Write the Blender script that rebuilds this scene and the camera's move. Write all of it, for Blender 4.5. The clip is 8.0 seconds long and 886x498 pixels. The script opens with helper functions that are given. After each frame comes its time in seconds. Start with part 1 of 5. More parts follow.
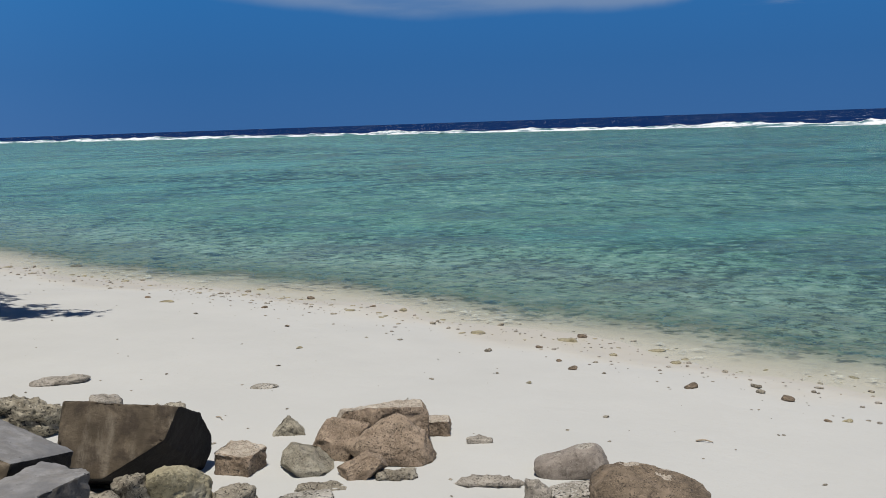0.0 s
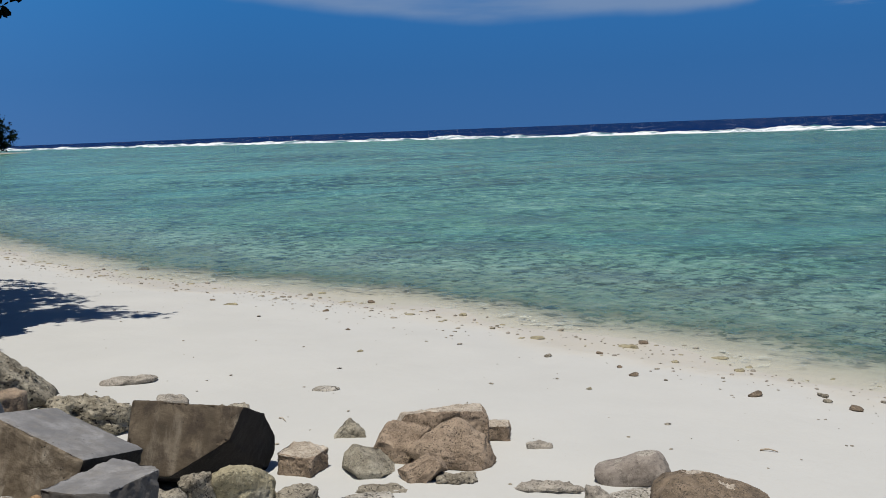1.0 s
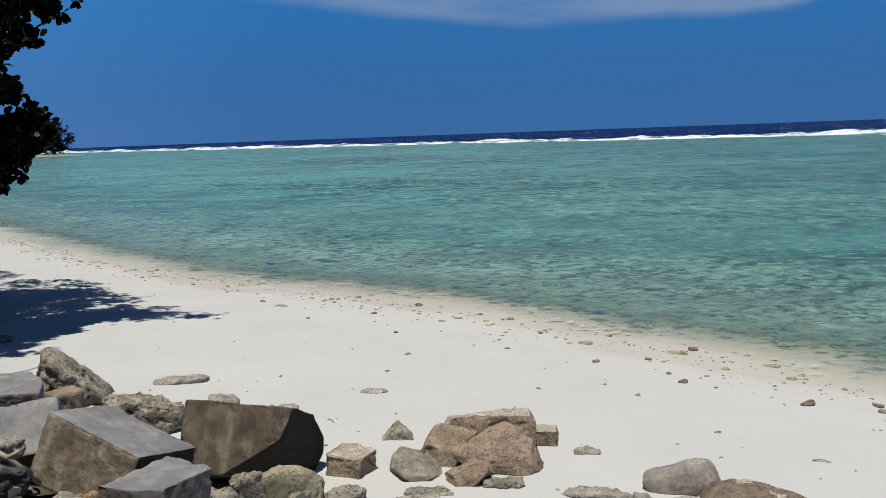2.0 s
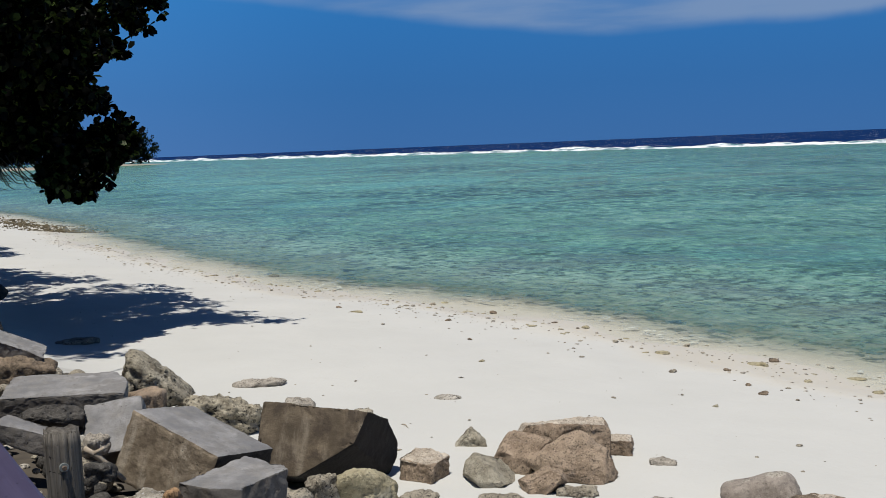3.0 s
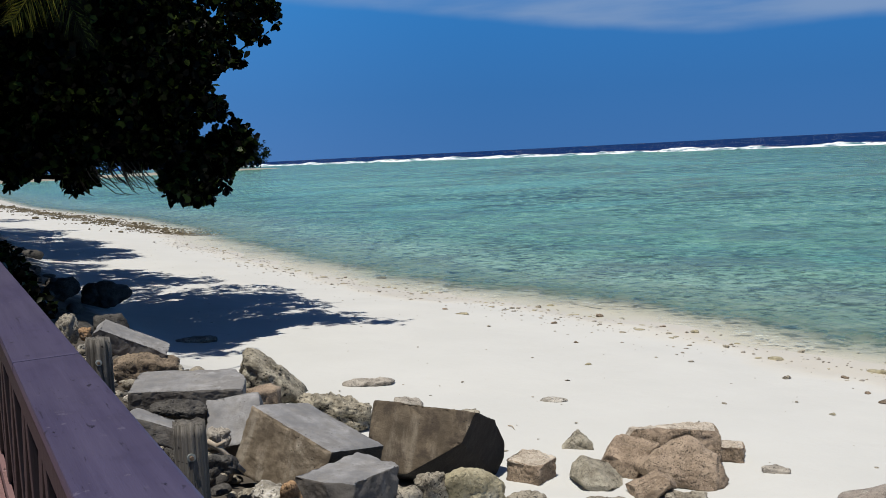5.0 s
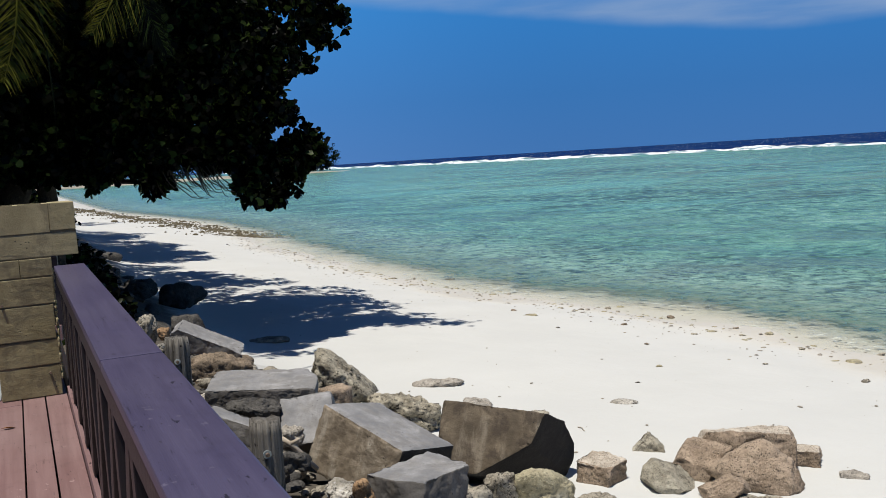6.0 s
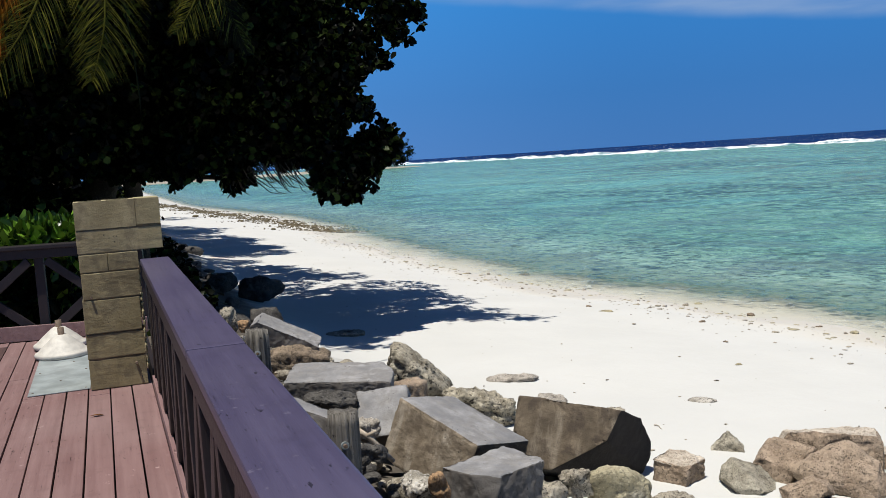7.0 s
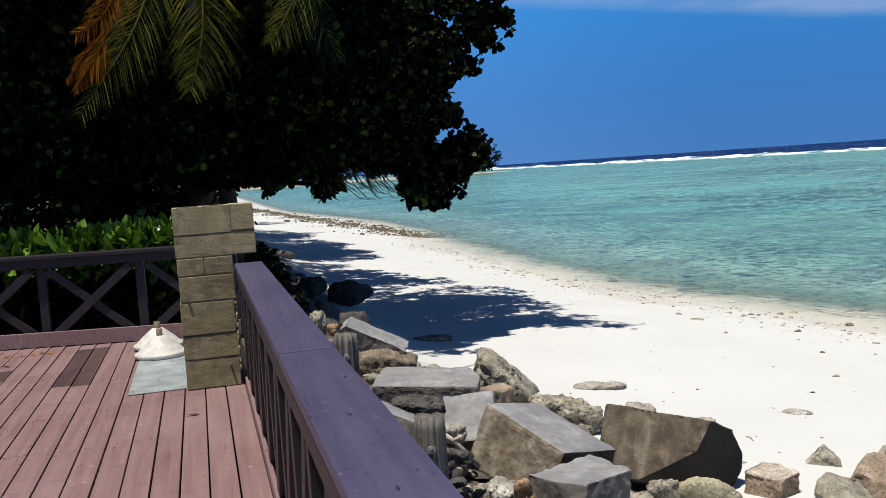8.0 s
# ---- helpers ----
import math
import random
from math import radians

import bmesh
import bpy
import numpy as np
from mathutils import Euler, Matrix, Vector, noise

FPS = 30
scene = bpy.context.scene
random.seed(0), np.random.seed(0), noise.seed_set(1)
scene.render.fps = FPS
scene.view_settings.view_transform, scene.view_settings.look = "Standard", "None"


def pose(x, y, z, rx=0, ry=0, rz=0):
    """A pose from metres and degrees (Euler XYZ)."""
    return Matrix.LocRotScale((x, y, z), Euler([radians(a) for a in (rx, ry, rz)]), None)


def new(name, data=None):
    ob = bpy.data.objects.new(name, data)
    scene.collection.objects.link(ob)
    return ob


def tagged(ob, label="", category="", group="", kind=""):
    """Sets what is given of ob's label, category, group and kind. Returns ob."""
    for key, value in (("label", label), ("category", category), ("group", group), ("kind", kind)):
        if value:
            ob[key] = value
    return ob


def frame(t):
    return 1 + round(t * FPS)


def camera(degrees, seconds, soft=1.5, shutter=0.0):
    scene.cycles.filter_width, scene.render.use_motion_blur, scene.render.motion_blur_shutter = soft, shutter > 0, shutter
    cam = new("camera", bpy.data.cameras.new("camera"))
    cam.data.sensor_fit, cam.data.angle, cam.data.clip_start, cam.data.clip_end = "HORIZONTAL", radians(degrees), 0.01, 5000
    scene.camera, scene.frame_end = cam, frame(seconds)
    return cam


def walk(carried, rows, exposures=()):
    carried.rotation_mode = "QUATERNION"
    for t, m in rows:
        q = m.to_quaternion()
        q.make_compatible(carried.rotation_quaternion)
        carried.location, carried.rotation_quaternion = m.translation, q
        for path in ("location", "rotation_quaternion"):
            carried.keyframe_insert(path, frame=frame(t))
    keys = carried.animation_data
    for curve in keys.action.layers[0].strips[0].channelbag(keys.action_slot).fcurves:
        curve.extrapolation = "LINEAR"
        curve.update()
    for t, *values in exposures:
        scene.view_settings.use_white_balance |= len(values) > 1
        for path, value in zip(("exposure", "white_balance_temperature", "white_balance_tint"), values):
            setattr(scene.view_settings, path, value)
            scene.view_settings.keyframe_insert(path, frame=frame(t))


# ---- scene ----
# ---- camera ----
cam = camera(50.7, 8.0, soft=0.85)
# seconds, place, heading, tilt, lean
PATH = [
    (0.0, 0.002, 0.001, 1.517, -46.05, -7.71, 1.92),
    (0.5, -0.014, -0.006, 1.514, -43.59, -7.49, 2.12),
    (1.0, -0.031, -0.013, 1.522, -42.42, -7.29, 2.14),
    (1.2, -0.048, -0.012, 1.526, -41.93, -7.24, 2.00),
    (2.3, -0.058, -0.028, 1.535, -38.33, -6.83, 2.30),
    (2.5, -0.057, -0.026, 1.533, -37.41, -6.69, 2.46),
    (3.0, -0.067, -0.041, 1.521, -34.93, -6.31, 2.25),
    (3.5, -0.078, -0.055, 1.529, -33.81, -6.21, 2.32),
    (4.0, -0.087, -0.066, 1.528, -32.68, -6.20, 2.39),
    (4.5, -0.125, -0.073, 1.528, -30.09, -6.01, 2.74),
    (4.7, -0.128, -0.084, 1.532, -29.59, -5.94, 2.78),
    (5.8, -0.136, -0.132, 1.536, -24.85, -5.67, 3.30),
    (6.0, -0.154, -0.136, 1.539, -24.33, -5.57, 3.46),
    (6.5, -0.160, -0.125, 1.534, -22.53, -5.51, 3.70),
    (7.0, -0.170, -0.141, 1.538, -19.78, -5.58, 3.69),
    (7.5, -0.171, -0.158, 1.548, -16.68, -5.26, 3.90),
    (8.0, -0.177, -0.167, 1.549, -14.46, -4.92, 3.86),
]


def aim(x, y, z, heading, tilt, lean):
    return pose(x, y, z, 0, 0, heading) @ pose(0, 0, 0, 90 + tilt) @ pose(0, 0, 0, 0, 0, -lean)


walk(cam, [(t, aim(*row)) for t, *row in PATH],
     exposures=[(0.0, -0.12), (1.2, -0.05), (3.5, 0.08), (6.0, 0.29), (8.0, 0.50)])

# ---- sky and sun ----
SUN_FROM = Vector((-0.80, -0.60, 0)).normalized()
SUN_HEIGHT = radians(75)
sun_data = bpy.data.lights.new("sun", "SUN")
sun_data.energy, sun_data.angle, sun_data.color = 4.3, radians(0.53), (1.0, 0.955, 0.88)
sun = new("sun", sun_data)
sun_dir = SUN_FROM * math.cos(SUN_HEIGHT) + Vector((0, 0, math.sin(SUN_HEIGHT)))
sun.matrix_world = Matrix.Translation((-20, -3, 40)) @ sun_dir.to_track_quat("Z", "Y").to_matrix().to_4x4()


class Nodes:
    """A short way to write node trees."""

    def __init__(self, tree):
        self.tree = tree

    def add(self, kind, inputs=None, **props):
        n = self.tree.nodes.new(kind)
        if "operation" in props:
            n.operation = props["operation"]
        if "use_clamp" in props:
            n.use_clamp = props["use_clamp"]
        if "data_type" in props:
            n.data_type, n.blend_type, n.clamp_result = props["data_type"], props["blend_type"], False
        if "interpolation_type" in props:
            n.interpolation_type = props["interpolation_type"]
        if "feature" in props:
            n.feature = props["feature"]
        for key, value in (inputs or {}).items():
            if isinstance(value, bpy.types.NodeSocket):
                self.tree.links.new(value, n.inputs[key])
            else:
                n.inputs[key].default_value = value
        return n

    def link(self, a, b):
        self.tree.links.new(a, b)

    def math(self, op, a, b=0.0, clamp=False):
        return self.add("ShaderNodeMath", {0: a, 1: b}, operation=op, use_clamp=clamp).outputs[0]

    def mix(self, fac, a, b, blend="MIX"):
        n = self.add("ShaderNodeMix", data_type="RGBA", blend_type=blend, clamp_result=False)
        for sock, value in ((0, fac), (6, a), (7, b)):
            if isinstance(value, bpy.types.NodeSocket):
                self.link(value, n.inputs[sock])
            else:
                n.inputs[sock].default_value = value if sock == 0 else (*value, 1)
        return n.outputs[2]

    def ramp(self, fac, stops):
        n = self.add("ShaderNodeValToRGB", {0: fac})
        els = n.color_ramp.elements
        while len(els) < len(stops):
            els.new(0.5)
        for e, (p, c) in zip(els, stops):
            e.position, e.color = p, (*c, 1) if len(c) == 3 else c
        return n.outputs[0]

    def range(self, v, a, b, c=0.0, d=1.0):
        return self.add("ShaderNodeMapRange", {0: v, 1: a, 2: b, 3: c, 4: d}, interpolation_type="SMOOTHSTEP").outputs[0]

    def noise(self, vec, scale, detail=4, rough=0.55, distort=0.0):
        return self.add("ShaderNodeTexNoise", {"Vector": vec, "Scale": scale, "Detail": detail, "Roughness": rough, "Distortion": distort}).outputs[0]

    def voronoi(self, vec, scale, feature="F1", rnd=1.0):
        return self.add("ShaderNodeTexVoronoi", {"Vector": vec, "Scale": scale, "Randomness": rnd}, feature=feature).outputs["Distance"]


world = bpy.data.worlds.new("sky")
scene.world = world
world.use_nodes = True
world.node_tree.nodes.clear()
n = Nodes(world.node_tree)
sky = n.add("ShaderNodeTexSky")
sky.sky_type, sky.sun_disc, sky.sun_elevation = "NISHITA", False, SUN_HEIGHT
sky.sun_rotation = math.atan2(SUN_FROM.x, SUN_FROM.y)
sky.air_density, sky.dust_density, sky.ozone_density = 1.0, 0.3, 3.0
way = n.add("ShaderNodeTexCoord").outputs["Generated"]
sep = n.add("ShaderNodeSeparateXYZ", {0: way})
height = sep.outputs[2]
# deep tropical blue that stays deep down to the horizon
tint = n.ramp(height, [(0.0, (0.30, 0.40, 0.57)), (0.4, (0.25, 0.35, 0.51)), (1.0, (0.20, 0.30, 0.48))])
dome = n.mix(1.0, sky.outputs[0], tint, "MULTIPLY")
low = n.ramp(height, [(0.0, (0.075, 0.22, 0.55)), (0.06, (0.058, 0.22, 0.57)), (0.16, (0.045, 0.255, 0.68)), (0.3, (0.06, 0.28, 0.72))])
low = n.mix(1.0, low, (8.9, 8.9, 8.9), "MULTIPLY")
# paler away from the sea
north = n.add("ShaderNodeVectorMath", {0: way, 1: (-0.35, 0.94, 0.0)}, operation="DOT_PRODUCT").outputs["Value"]
low = n.mix(n.range(north, 0.6, 0.94), n.mix(1.0, low, (0.88, 0.97, 0.985), "MULTIPLY"), n.mix(1.0, low, (1.5, 1.3, 1.22), "MULTIPLY"))
blue = n.mix(n.range(height, 0.16, 0.42), low, dome)
# thin high cloud
stretch = n.add("ShaderNodeMapping", {"Vector": way, "Scale": (1.6, 1.6, 12.0)}).outputs[0]
veil = n.range(n.noise(stretch, 2.4, 5, 0.5), 0.3, 0.62, 0.25, 1.0)
az = n.math("ARCTAN2", sep.outputs[0], sep.outputs[1])
under_ = n.math("ADD", 0.106, n.math("MULTIPLY", n.math("MAXIMUM", n.math("SUBTRACT", 0.77, az), 0.0), 0.125))
lift = n.math("SUBTRACT", n.math("ADD", height, n.math("MULTIPLY", n.noise(way, 9.0, 4), 0.012)), n.math("ADD", under_, 0.006))
ragged = n.math("SUBTRACT", az, n.math("ADD", n.math("MULTIPLY", height, 4.0), n.math("MULTIPLY", n.noise(way, 12.0, 4), 0.12)))
cover = n.math("MULTIPLY", veil, n.math("MULTIPLY", n.range(lift, -0.002, 0.012), n.range(height, 0.5, 0.25)))
cover = n.math("MULTIPLY", cover, n.math("MULTIPLY", n.range(az, 0.15, 0.58, 0.3, 1.0), n.range(ragged, 0.56, 0.50)))
wisp = n.math("MULTIPLY", n.range(n.noise(n.add("ShaderNodeMapping", {"Vector": way, "Scale": (3.0, 3.0, 26.0)}).outputs[0], 2.6, 5, 0.6), 0.56, 0.72, 0, 0.5), n.math("MULTIPLY", n.range(height, 0.088, 0.10), n.range(height, 0.14, 0.12)))
cover = n.math("MAXIMUM", cover, n.math("MULTIPLY", wisp, n.range(az, 1.10, 1.16)))
cloudy = n.mix(n.math("MULTIPLY", cover, 0.6), blue, (3.4, 4.5, 6.4))
back = n.add("ShaderNodeBackground", {"Color": cloudy, "Strength": 0.075})
n.link(back.outputs[0], n.add("ShaderNodeOutputWorld").inputs[0])

# ---- materials ----


def material(name):
    m = bpy.data.materials.new(name)
    m.use_nodes = True
    m.node_tree.nodes.clear()
    k = Nodes(m.node_tree)
    out = k.add("ShaderNodeOutputMaterial")
    return m, k, out


def finish(k, out, color, rough=0.8, bump=None, strength=0.3, distance=0.02, **more):
    p = k.add("ShaderNodeBsdfPrincipled", {"Roughness": rough, "Base Color": color if isinstance(color, bpy.types.NodeSocket) else (*color, 1), **more})
    if bump is not None:
        b = k.add("ShaderNodeBump", {"Height": bump, "Strength": strength, "Distance": distance})
        k.link(b.outputs[0], p.inputs["Normal"])
    k.link(p.outputs[0], out.inputs[0])
    return p


def where(k):
    return k.add("ShaderNodeNewGeometry").outputs["Position"]


def local(k):
    return k.add("ShaderNodeTexCoord").outputs["Object"]


def sand_material():
    m, k, out = material("white_sand")
    p = where(k)
    s = k.add("ShaderNodeSeparateXYZ", {0: p})
    x, y = s.outputs[0], s.outputs[1]
    bend = k.math("MULTIPLY", k.math("MULTIPLY", k.range(y, 11.5, 21), k.range(y, 33, 46, 1.0, 0.35)), 1.55)
    bend = k.math("ADD", bend, k.math("MULTIPLY", k.range(y, 52, 95), 3.0))
    wob = k.noise(p, 0.45, 3)
    shore = k.math("ADD", k.math("ADD", x, bend), k.math("MULTIPLY", wob, 2.2))
    dry = k.mix(k.noise(p, 0.8, 5), (0.465, 0.465, 0.44), (0.54, 0.54, 0.515))
    dry = k.mix(k.range(k.noise(p, 38, 3), 0.45, 0.8, 0, 0.35), dry, (0.50, 0.475, 0.425))
    grit = k.range(k.voronoi(p, 55), 0.06, 0.12, 0.75, 0.0)
    sparse = k.range(k.noise(p, 1.7, 3), 0.56, 0.68)
    dry = k.mix(k.math("MULTIPLY", grit, sparse), dry, (0.26, 0.22, 0.16))
    wet = k.range(shore, 9.9, 10.9)
    c = k.mix(k.math("MULTIPLY", wet, 0.75), dry, (0.56, 0.51, 0.41))
    c = k.mix(k.range(shore, 11.2, 13.0), c, (0.50, 0.49, 0.41))
    # darker soil and leaf litter above the beach
    back_of_beach = k.range(k.math("ADD", x, k.math("MULTIPLY", k.noise(p, 1.6, 4), 1.2)), 3.1, 2.4)
    c = k.mix(back_of_beach, c, k.mix(k.noise(p, 9, 4), (0.03, 0.025, 0.02), (0.12, 0.10, 0.075)))
    h = k.math("ADD", k.math("MULTIPLY", k.noise(p, 3.0, 5), 0.7), k.math("MULTIPLY", k.noise(p, 60, 2), 0.05))
    finish(k, out, c, k.range(wet, 0, 1, 0.9, 0.4), h, 0.35, 0.06)
    return m


def sea_material():
    m, k, out = material("sea_water")
    p = where(k)
    s = k.add("ShaderNodeSeparateXYZ", {0: p})
    x = s.outputs[0]
    y = s.outputs[1]
    bend = k.math("MULTIPLY", k.math("MULTIPLY", k.range(y, 11.5, 21), k.range(y, 33, 46, 1.0, 0.35)), 1.55)
    x = k.math("ADD", s.outputs[0], k.math("ADD", bend, k.math("MULTIPLY", k.range(y, 52, 95), 3.0)))
    # patches of coral and sand under the water, larger where it is deeper
    flat = k.add("ShaderNodeMapping", {"Vector": p, "Scale": (1.0, 1.0, 0.0)}).outputs[0]
    big = k.noise(flat, 0.035, 4, 0.6)
    mid = k.noise(flat, 0.28, 5, 0.65, 0.4)
    near = k.noise(flat, 2.6, 5, 0.7, 0.4)
    # wave faces painted as streaks over the reef flat, longer farther out
    turned = k.add("ShaderNodeMapping", {"Vector": flat, "Rotation": (0, 0, 0.62)}).outputs[0]
    middle = k.noise(k.add("ShaderNodeMapping", {"Vector": turned, "Scale": (1.7, 0.95, 0.0)}).outputs[0], 1.0, 5, 0.72, 0.3)
    wave_streak = k.noise(k.add("ShaderNodeMapping", {"Vector": turned, "Scale": (0.75, 0.26, 0.0)}).outputs[0], 1.0, 5, 0.72, 0.2)
    far = k.math("ADD", middle, k.math("MULTIPLY", k.range(x, 40, 70), k.math("SUBTRACT", wave_streak, middle)))
    fine = k.math("ADD", near, k.math("MULTIPLY", k.range(x, 17, 30), k.math("SUBTRACT", far, near)))
    tone = k.math("ADD", k.math("ADD", k.math("MULTIPLY", big, 0.24), k.math("MULTIPLY", mid, 0.24)), k.math("MULTIPLY", fine, 0.52))
    tone = k.math("ADD", 0.505, k.math("MULTIPLY", k.math("SUBTRACT", tone, 0.505), 1.25))
    lagoon = k.ramp(tone, [(0.40, (0.034, 0.075, 0.058)), (0.455, (0.074, 0.168, 0.13)), (0.505, (0.12, 0.27, 0.205)), (0.56, (0.152, 0.32, 0.245)), (0.64, (0.225, 0.405, 0.32))])
    reef_flat = k.mix(k.range(x, 50, 160, 0, 0.55), lagoon, (0.09, 0.215, 0.155))
    offshore = k.range(x, 22, 55)
    weed = k.noise(k.add("ShaderNodeMapping", {"Vector": flat, "Scale": (0.10, 0.15, 0.0), "Location": (3.7, 1.2, 0)}).outputs[0], 1.0, 6, 0.68, 0.4)
    reef_flat = k.mix(k.math("MULTIPLY", k.range(weed, 0.47, 0.62, 0, 0.7), offshore), reef_flat, (0.115, 0.165, 0.112))
    pool = k.noise(k.add("ShaderNodeMapping", {"Vector": flat, "Scale": (0.06, 0.08, 0.0), "Location": (9.1, 5.3, 0)}).outputs[0], 1.0, 5, 0.62, 0.3)
    reef_flat = k.mix(k.range(pool, 0.50, 0.62, 0, 0.5), reef_flat, (0.125, 0.335, 0.30))
    # more coral on the floor towards the south
    coral = k.range(k.math("SUBTRACT", y, k.math("MULTIPLY", x, 1.1)), 8, -36, 0, 0.38)
    reef_flat = k.mix(coral, reef_flat, (0.03, 0.095, 0.08))
    # pale and dark streaks: wave highlights and dark wave faces put into colour
    ripple = k.math("ADD", k.math("MULTIPLY", fine, 0.75), k.math("MULTIPLY", k.noise(turned, 0.9, 5, 0.75), 0.25))
    reef_flat = k.mix(k.range(ripple, 0.55, 0.63, 0, 0.42), reef_flat, (0.26, 0.43, 0.36))
    reef_flat = k.mix(k.range(ripple, 0.44, 0.37, 0, 0.5), reef_flat, (0.06, 0.115, 0.09))
    deep = k.mix(k.range(k.math("ADD", x, k.math("MULTIPLY", big, 20)), 200, 216), reef_flat, (0.005, 0.023, 0.092))
    caps = k.noise(k.add("ShaderNodeMapping", {"Vector": p, "Scale": (0.05, 0.16, 0.0)}).outputs[0], 1.0, 5, 0.7)
    deep = k.mix(k.math("MULTIPLY", k.range(caps, 0.60, 0.66), k.range(x, 225, 240)), deep, (0.5, 0.55, 0.6))
    dots = k.math("ADD", k.math("MULTIPLY", mid, 0.2), k.math("MULTIPLY", near, 0.8))
    shallow = k.ramp(dots, [(0.36, (0.035, 0.06, 0.05)), (0.44, (0.12, 0.20, 0.165)), (0.50, (0.20, 0.325, 0.262)), (0.62, (0.30, 0.43, 0.355))])
    shallow = k.mix(k.math("MULTIPLY", coral, 1.1), shallow, (0.03, 0.085, 0.072))
    # grey rubble patches inshore, then stones and weed beside the beach
    dull = k.math("MULTIPLY", k.range(k.noise(flat, 0.33, 4, 0.62, 0.3), 0.46, 0.62), k.math("MULTIPLY", k.range(x, 11.5, 14), k.range(x, 34, 20)))
    deep = k.mix(k.math("MULTIPLY", dull, 0.55), deep, (0.095, 0.165, 0.158))
    shallow = k.mix(k.math("MULTIPLY", dull, 0.5), shallow, (0.13, 0.17, 0.145))
    pebbly = k.math("MULTIPLY", k.range(k.noise(flat, 4.6, 4, 0.7, 0.2), 0.525, 0.60), k.range(k.noise(flat, 0.7, 3), 0.40, 0.58))
    c = k.mix(k.range(x, 12, 19), shallow, deep)
    c = k.mix(k.math("MULTIPLY", pebbly, k.range(x, 26, 15, 0, 0.75)), c, (0.035, 0.055, 0.042))
    edge = k.math("ADD", x, k.math("MULTIPLY", k.noise(p, 0.5, 3), 2.0))
    c = k.mix(k.range(edge, 12.6, 11.3), c, (0.58, 0.60, 0.51))
    rip = k.add("ShaderNodeMapping", {"Vector": p, "Scale": (1.0, 0.6, 1.0), "Rotation": (0, 0, 0.25)}).outputs[0]
    w = k.math("ADD", k.noise(rip, 3.0, 5, 0.6, 0.6), k.math("MULTIPLY", k.noise(rip, 0.9, 3), 1.2))
    b = k.add("ShaderNodeBump", {"Height": w, "Strength": 0.9, "Distance": 0.2})
    body = k.add("ShaderNodeBsdfPrincipled", {"Base Color": c, "Roughness": 0.2, "IOR": 1.333, "Specular IOR Level": k.range(x, 60, 205, 0.11, 0.0), "Normal": b.outputs[0]})
    clear = k.add("ShaderNodeBsdfTransparent", {"Color": (0.98, 0.99, 0.97, 1)})
    fac = k.math("ADD", k.math("MULTIPLY", k.range(edge, 11.1, 13.8), 0.8), k.math("MULTIPLY", k.range(dots, 0.50, 0.40), k.range(edge, 11.6, 12.8)), True)
    fac = k.math("MAXIMUM", fac, k.range(edge, 12.2, 15.0))
    fac = k.math("MAXIMUM", fac, k.math("MULTIPLY", pebbly, k.range(edge, 11.0, 11.6)))
    fac = k.math("MAXIMUM", fac, k.range(edge, 10.9, 12.2, 0.0, 0.35))
    mixed = k.add("ShaderNodeMixShader", {0: fac, 1: clear.outputs[0], 2: body.outputs[0]})
    k.link(mixed.outputs[0], out.inputs[0])
    return m


def foam_material():
    m, k, out = material("breaker_foam")
    p = where(k)
    q = k.add("ShaderNodeMapping", {"Vector": p, "Scale": (0.25, 0.09, 0.6)}).outputs[0]
    f = k.range(k.noise(q, 1.0, 6, 0.7), 0.42, 0.56)
    c = k.mix(f, (0.03, 0.14, 0.17), (0.85, 0.88, 0.9))
    finish(k, out, c, 0.7, k.noise(p, 1.5, 4), 0.5, 0.3)
    return m


def stone_material(name, dark, light, speck=(0.035, 0.03, 0.025), speck_amount=0.6, pits=40, bump=0.75, stain=None):
    m, k, out = material(name)
    p = local(k)
    rnd = k.add("ShaderNodeObjectInfo").outputs["Random"]
    p = k.add("ShaderNodeVectorMath", {0: p, 1: k.add("ShaderNodeCombineXYZ", {0: k.math("MULTIPLY", rnd, 37), 1: k.math("MULTIPLY", rnd, 91)}).outputs[0]}, operation="ADD").outputs[0]
    c = k.mix(k.range(k.noise(p, 5, 6, 0.65), 0.3, 0.7), dark, light)
    c = k.mix(k.range(k.noise(p, 45, 4, 0.7), 0.35, 0.75, 0, 0.4), c, light)
    c = k.mix(k.range(k.noise(p, 22, 5, 0.7), 0.50, 0.34, 0, 0.55), c, [0.45 * q for q in dark])
    hole = k.math("MULTIPLY", k.range(k.noise(p, pits * 1.9, 2, 0.5), 0.45, 0.34), k.range(k.noise(p, 9, 3), 0.34, 0.52))
    c = k.mix(k.range(k.noise(p, pits * 2.3, 3, 0.6), 0.56, 0.7, 0, 0.55), c, [min(0.7, 1.35 * q + 0.03) for q in light])
    c = k.mix(k.math("MULTIPLY", hole, speck_amount), c, speck)
    if stain:
        c = k.mix(k.range(k.noise(p, 2.6, 4, 0.6), 0.5, 0.68, 0, 0.75), c, stain)
    h = k.math("SUBTRACT", k.math("ADD", k.noise(p, 14, 6, 0.7), k.math("MULTIPLY", k.noise(p, 70, 4), 0.35)), k.math("MULTIPLY", hole, 0.5))
    finish(k, out, c, 0.92, h, bump, 0.03)
    return m


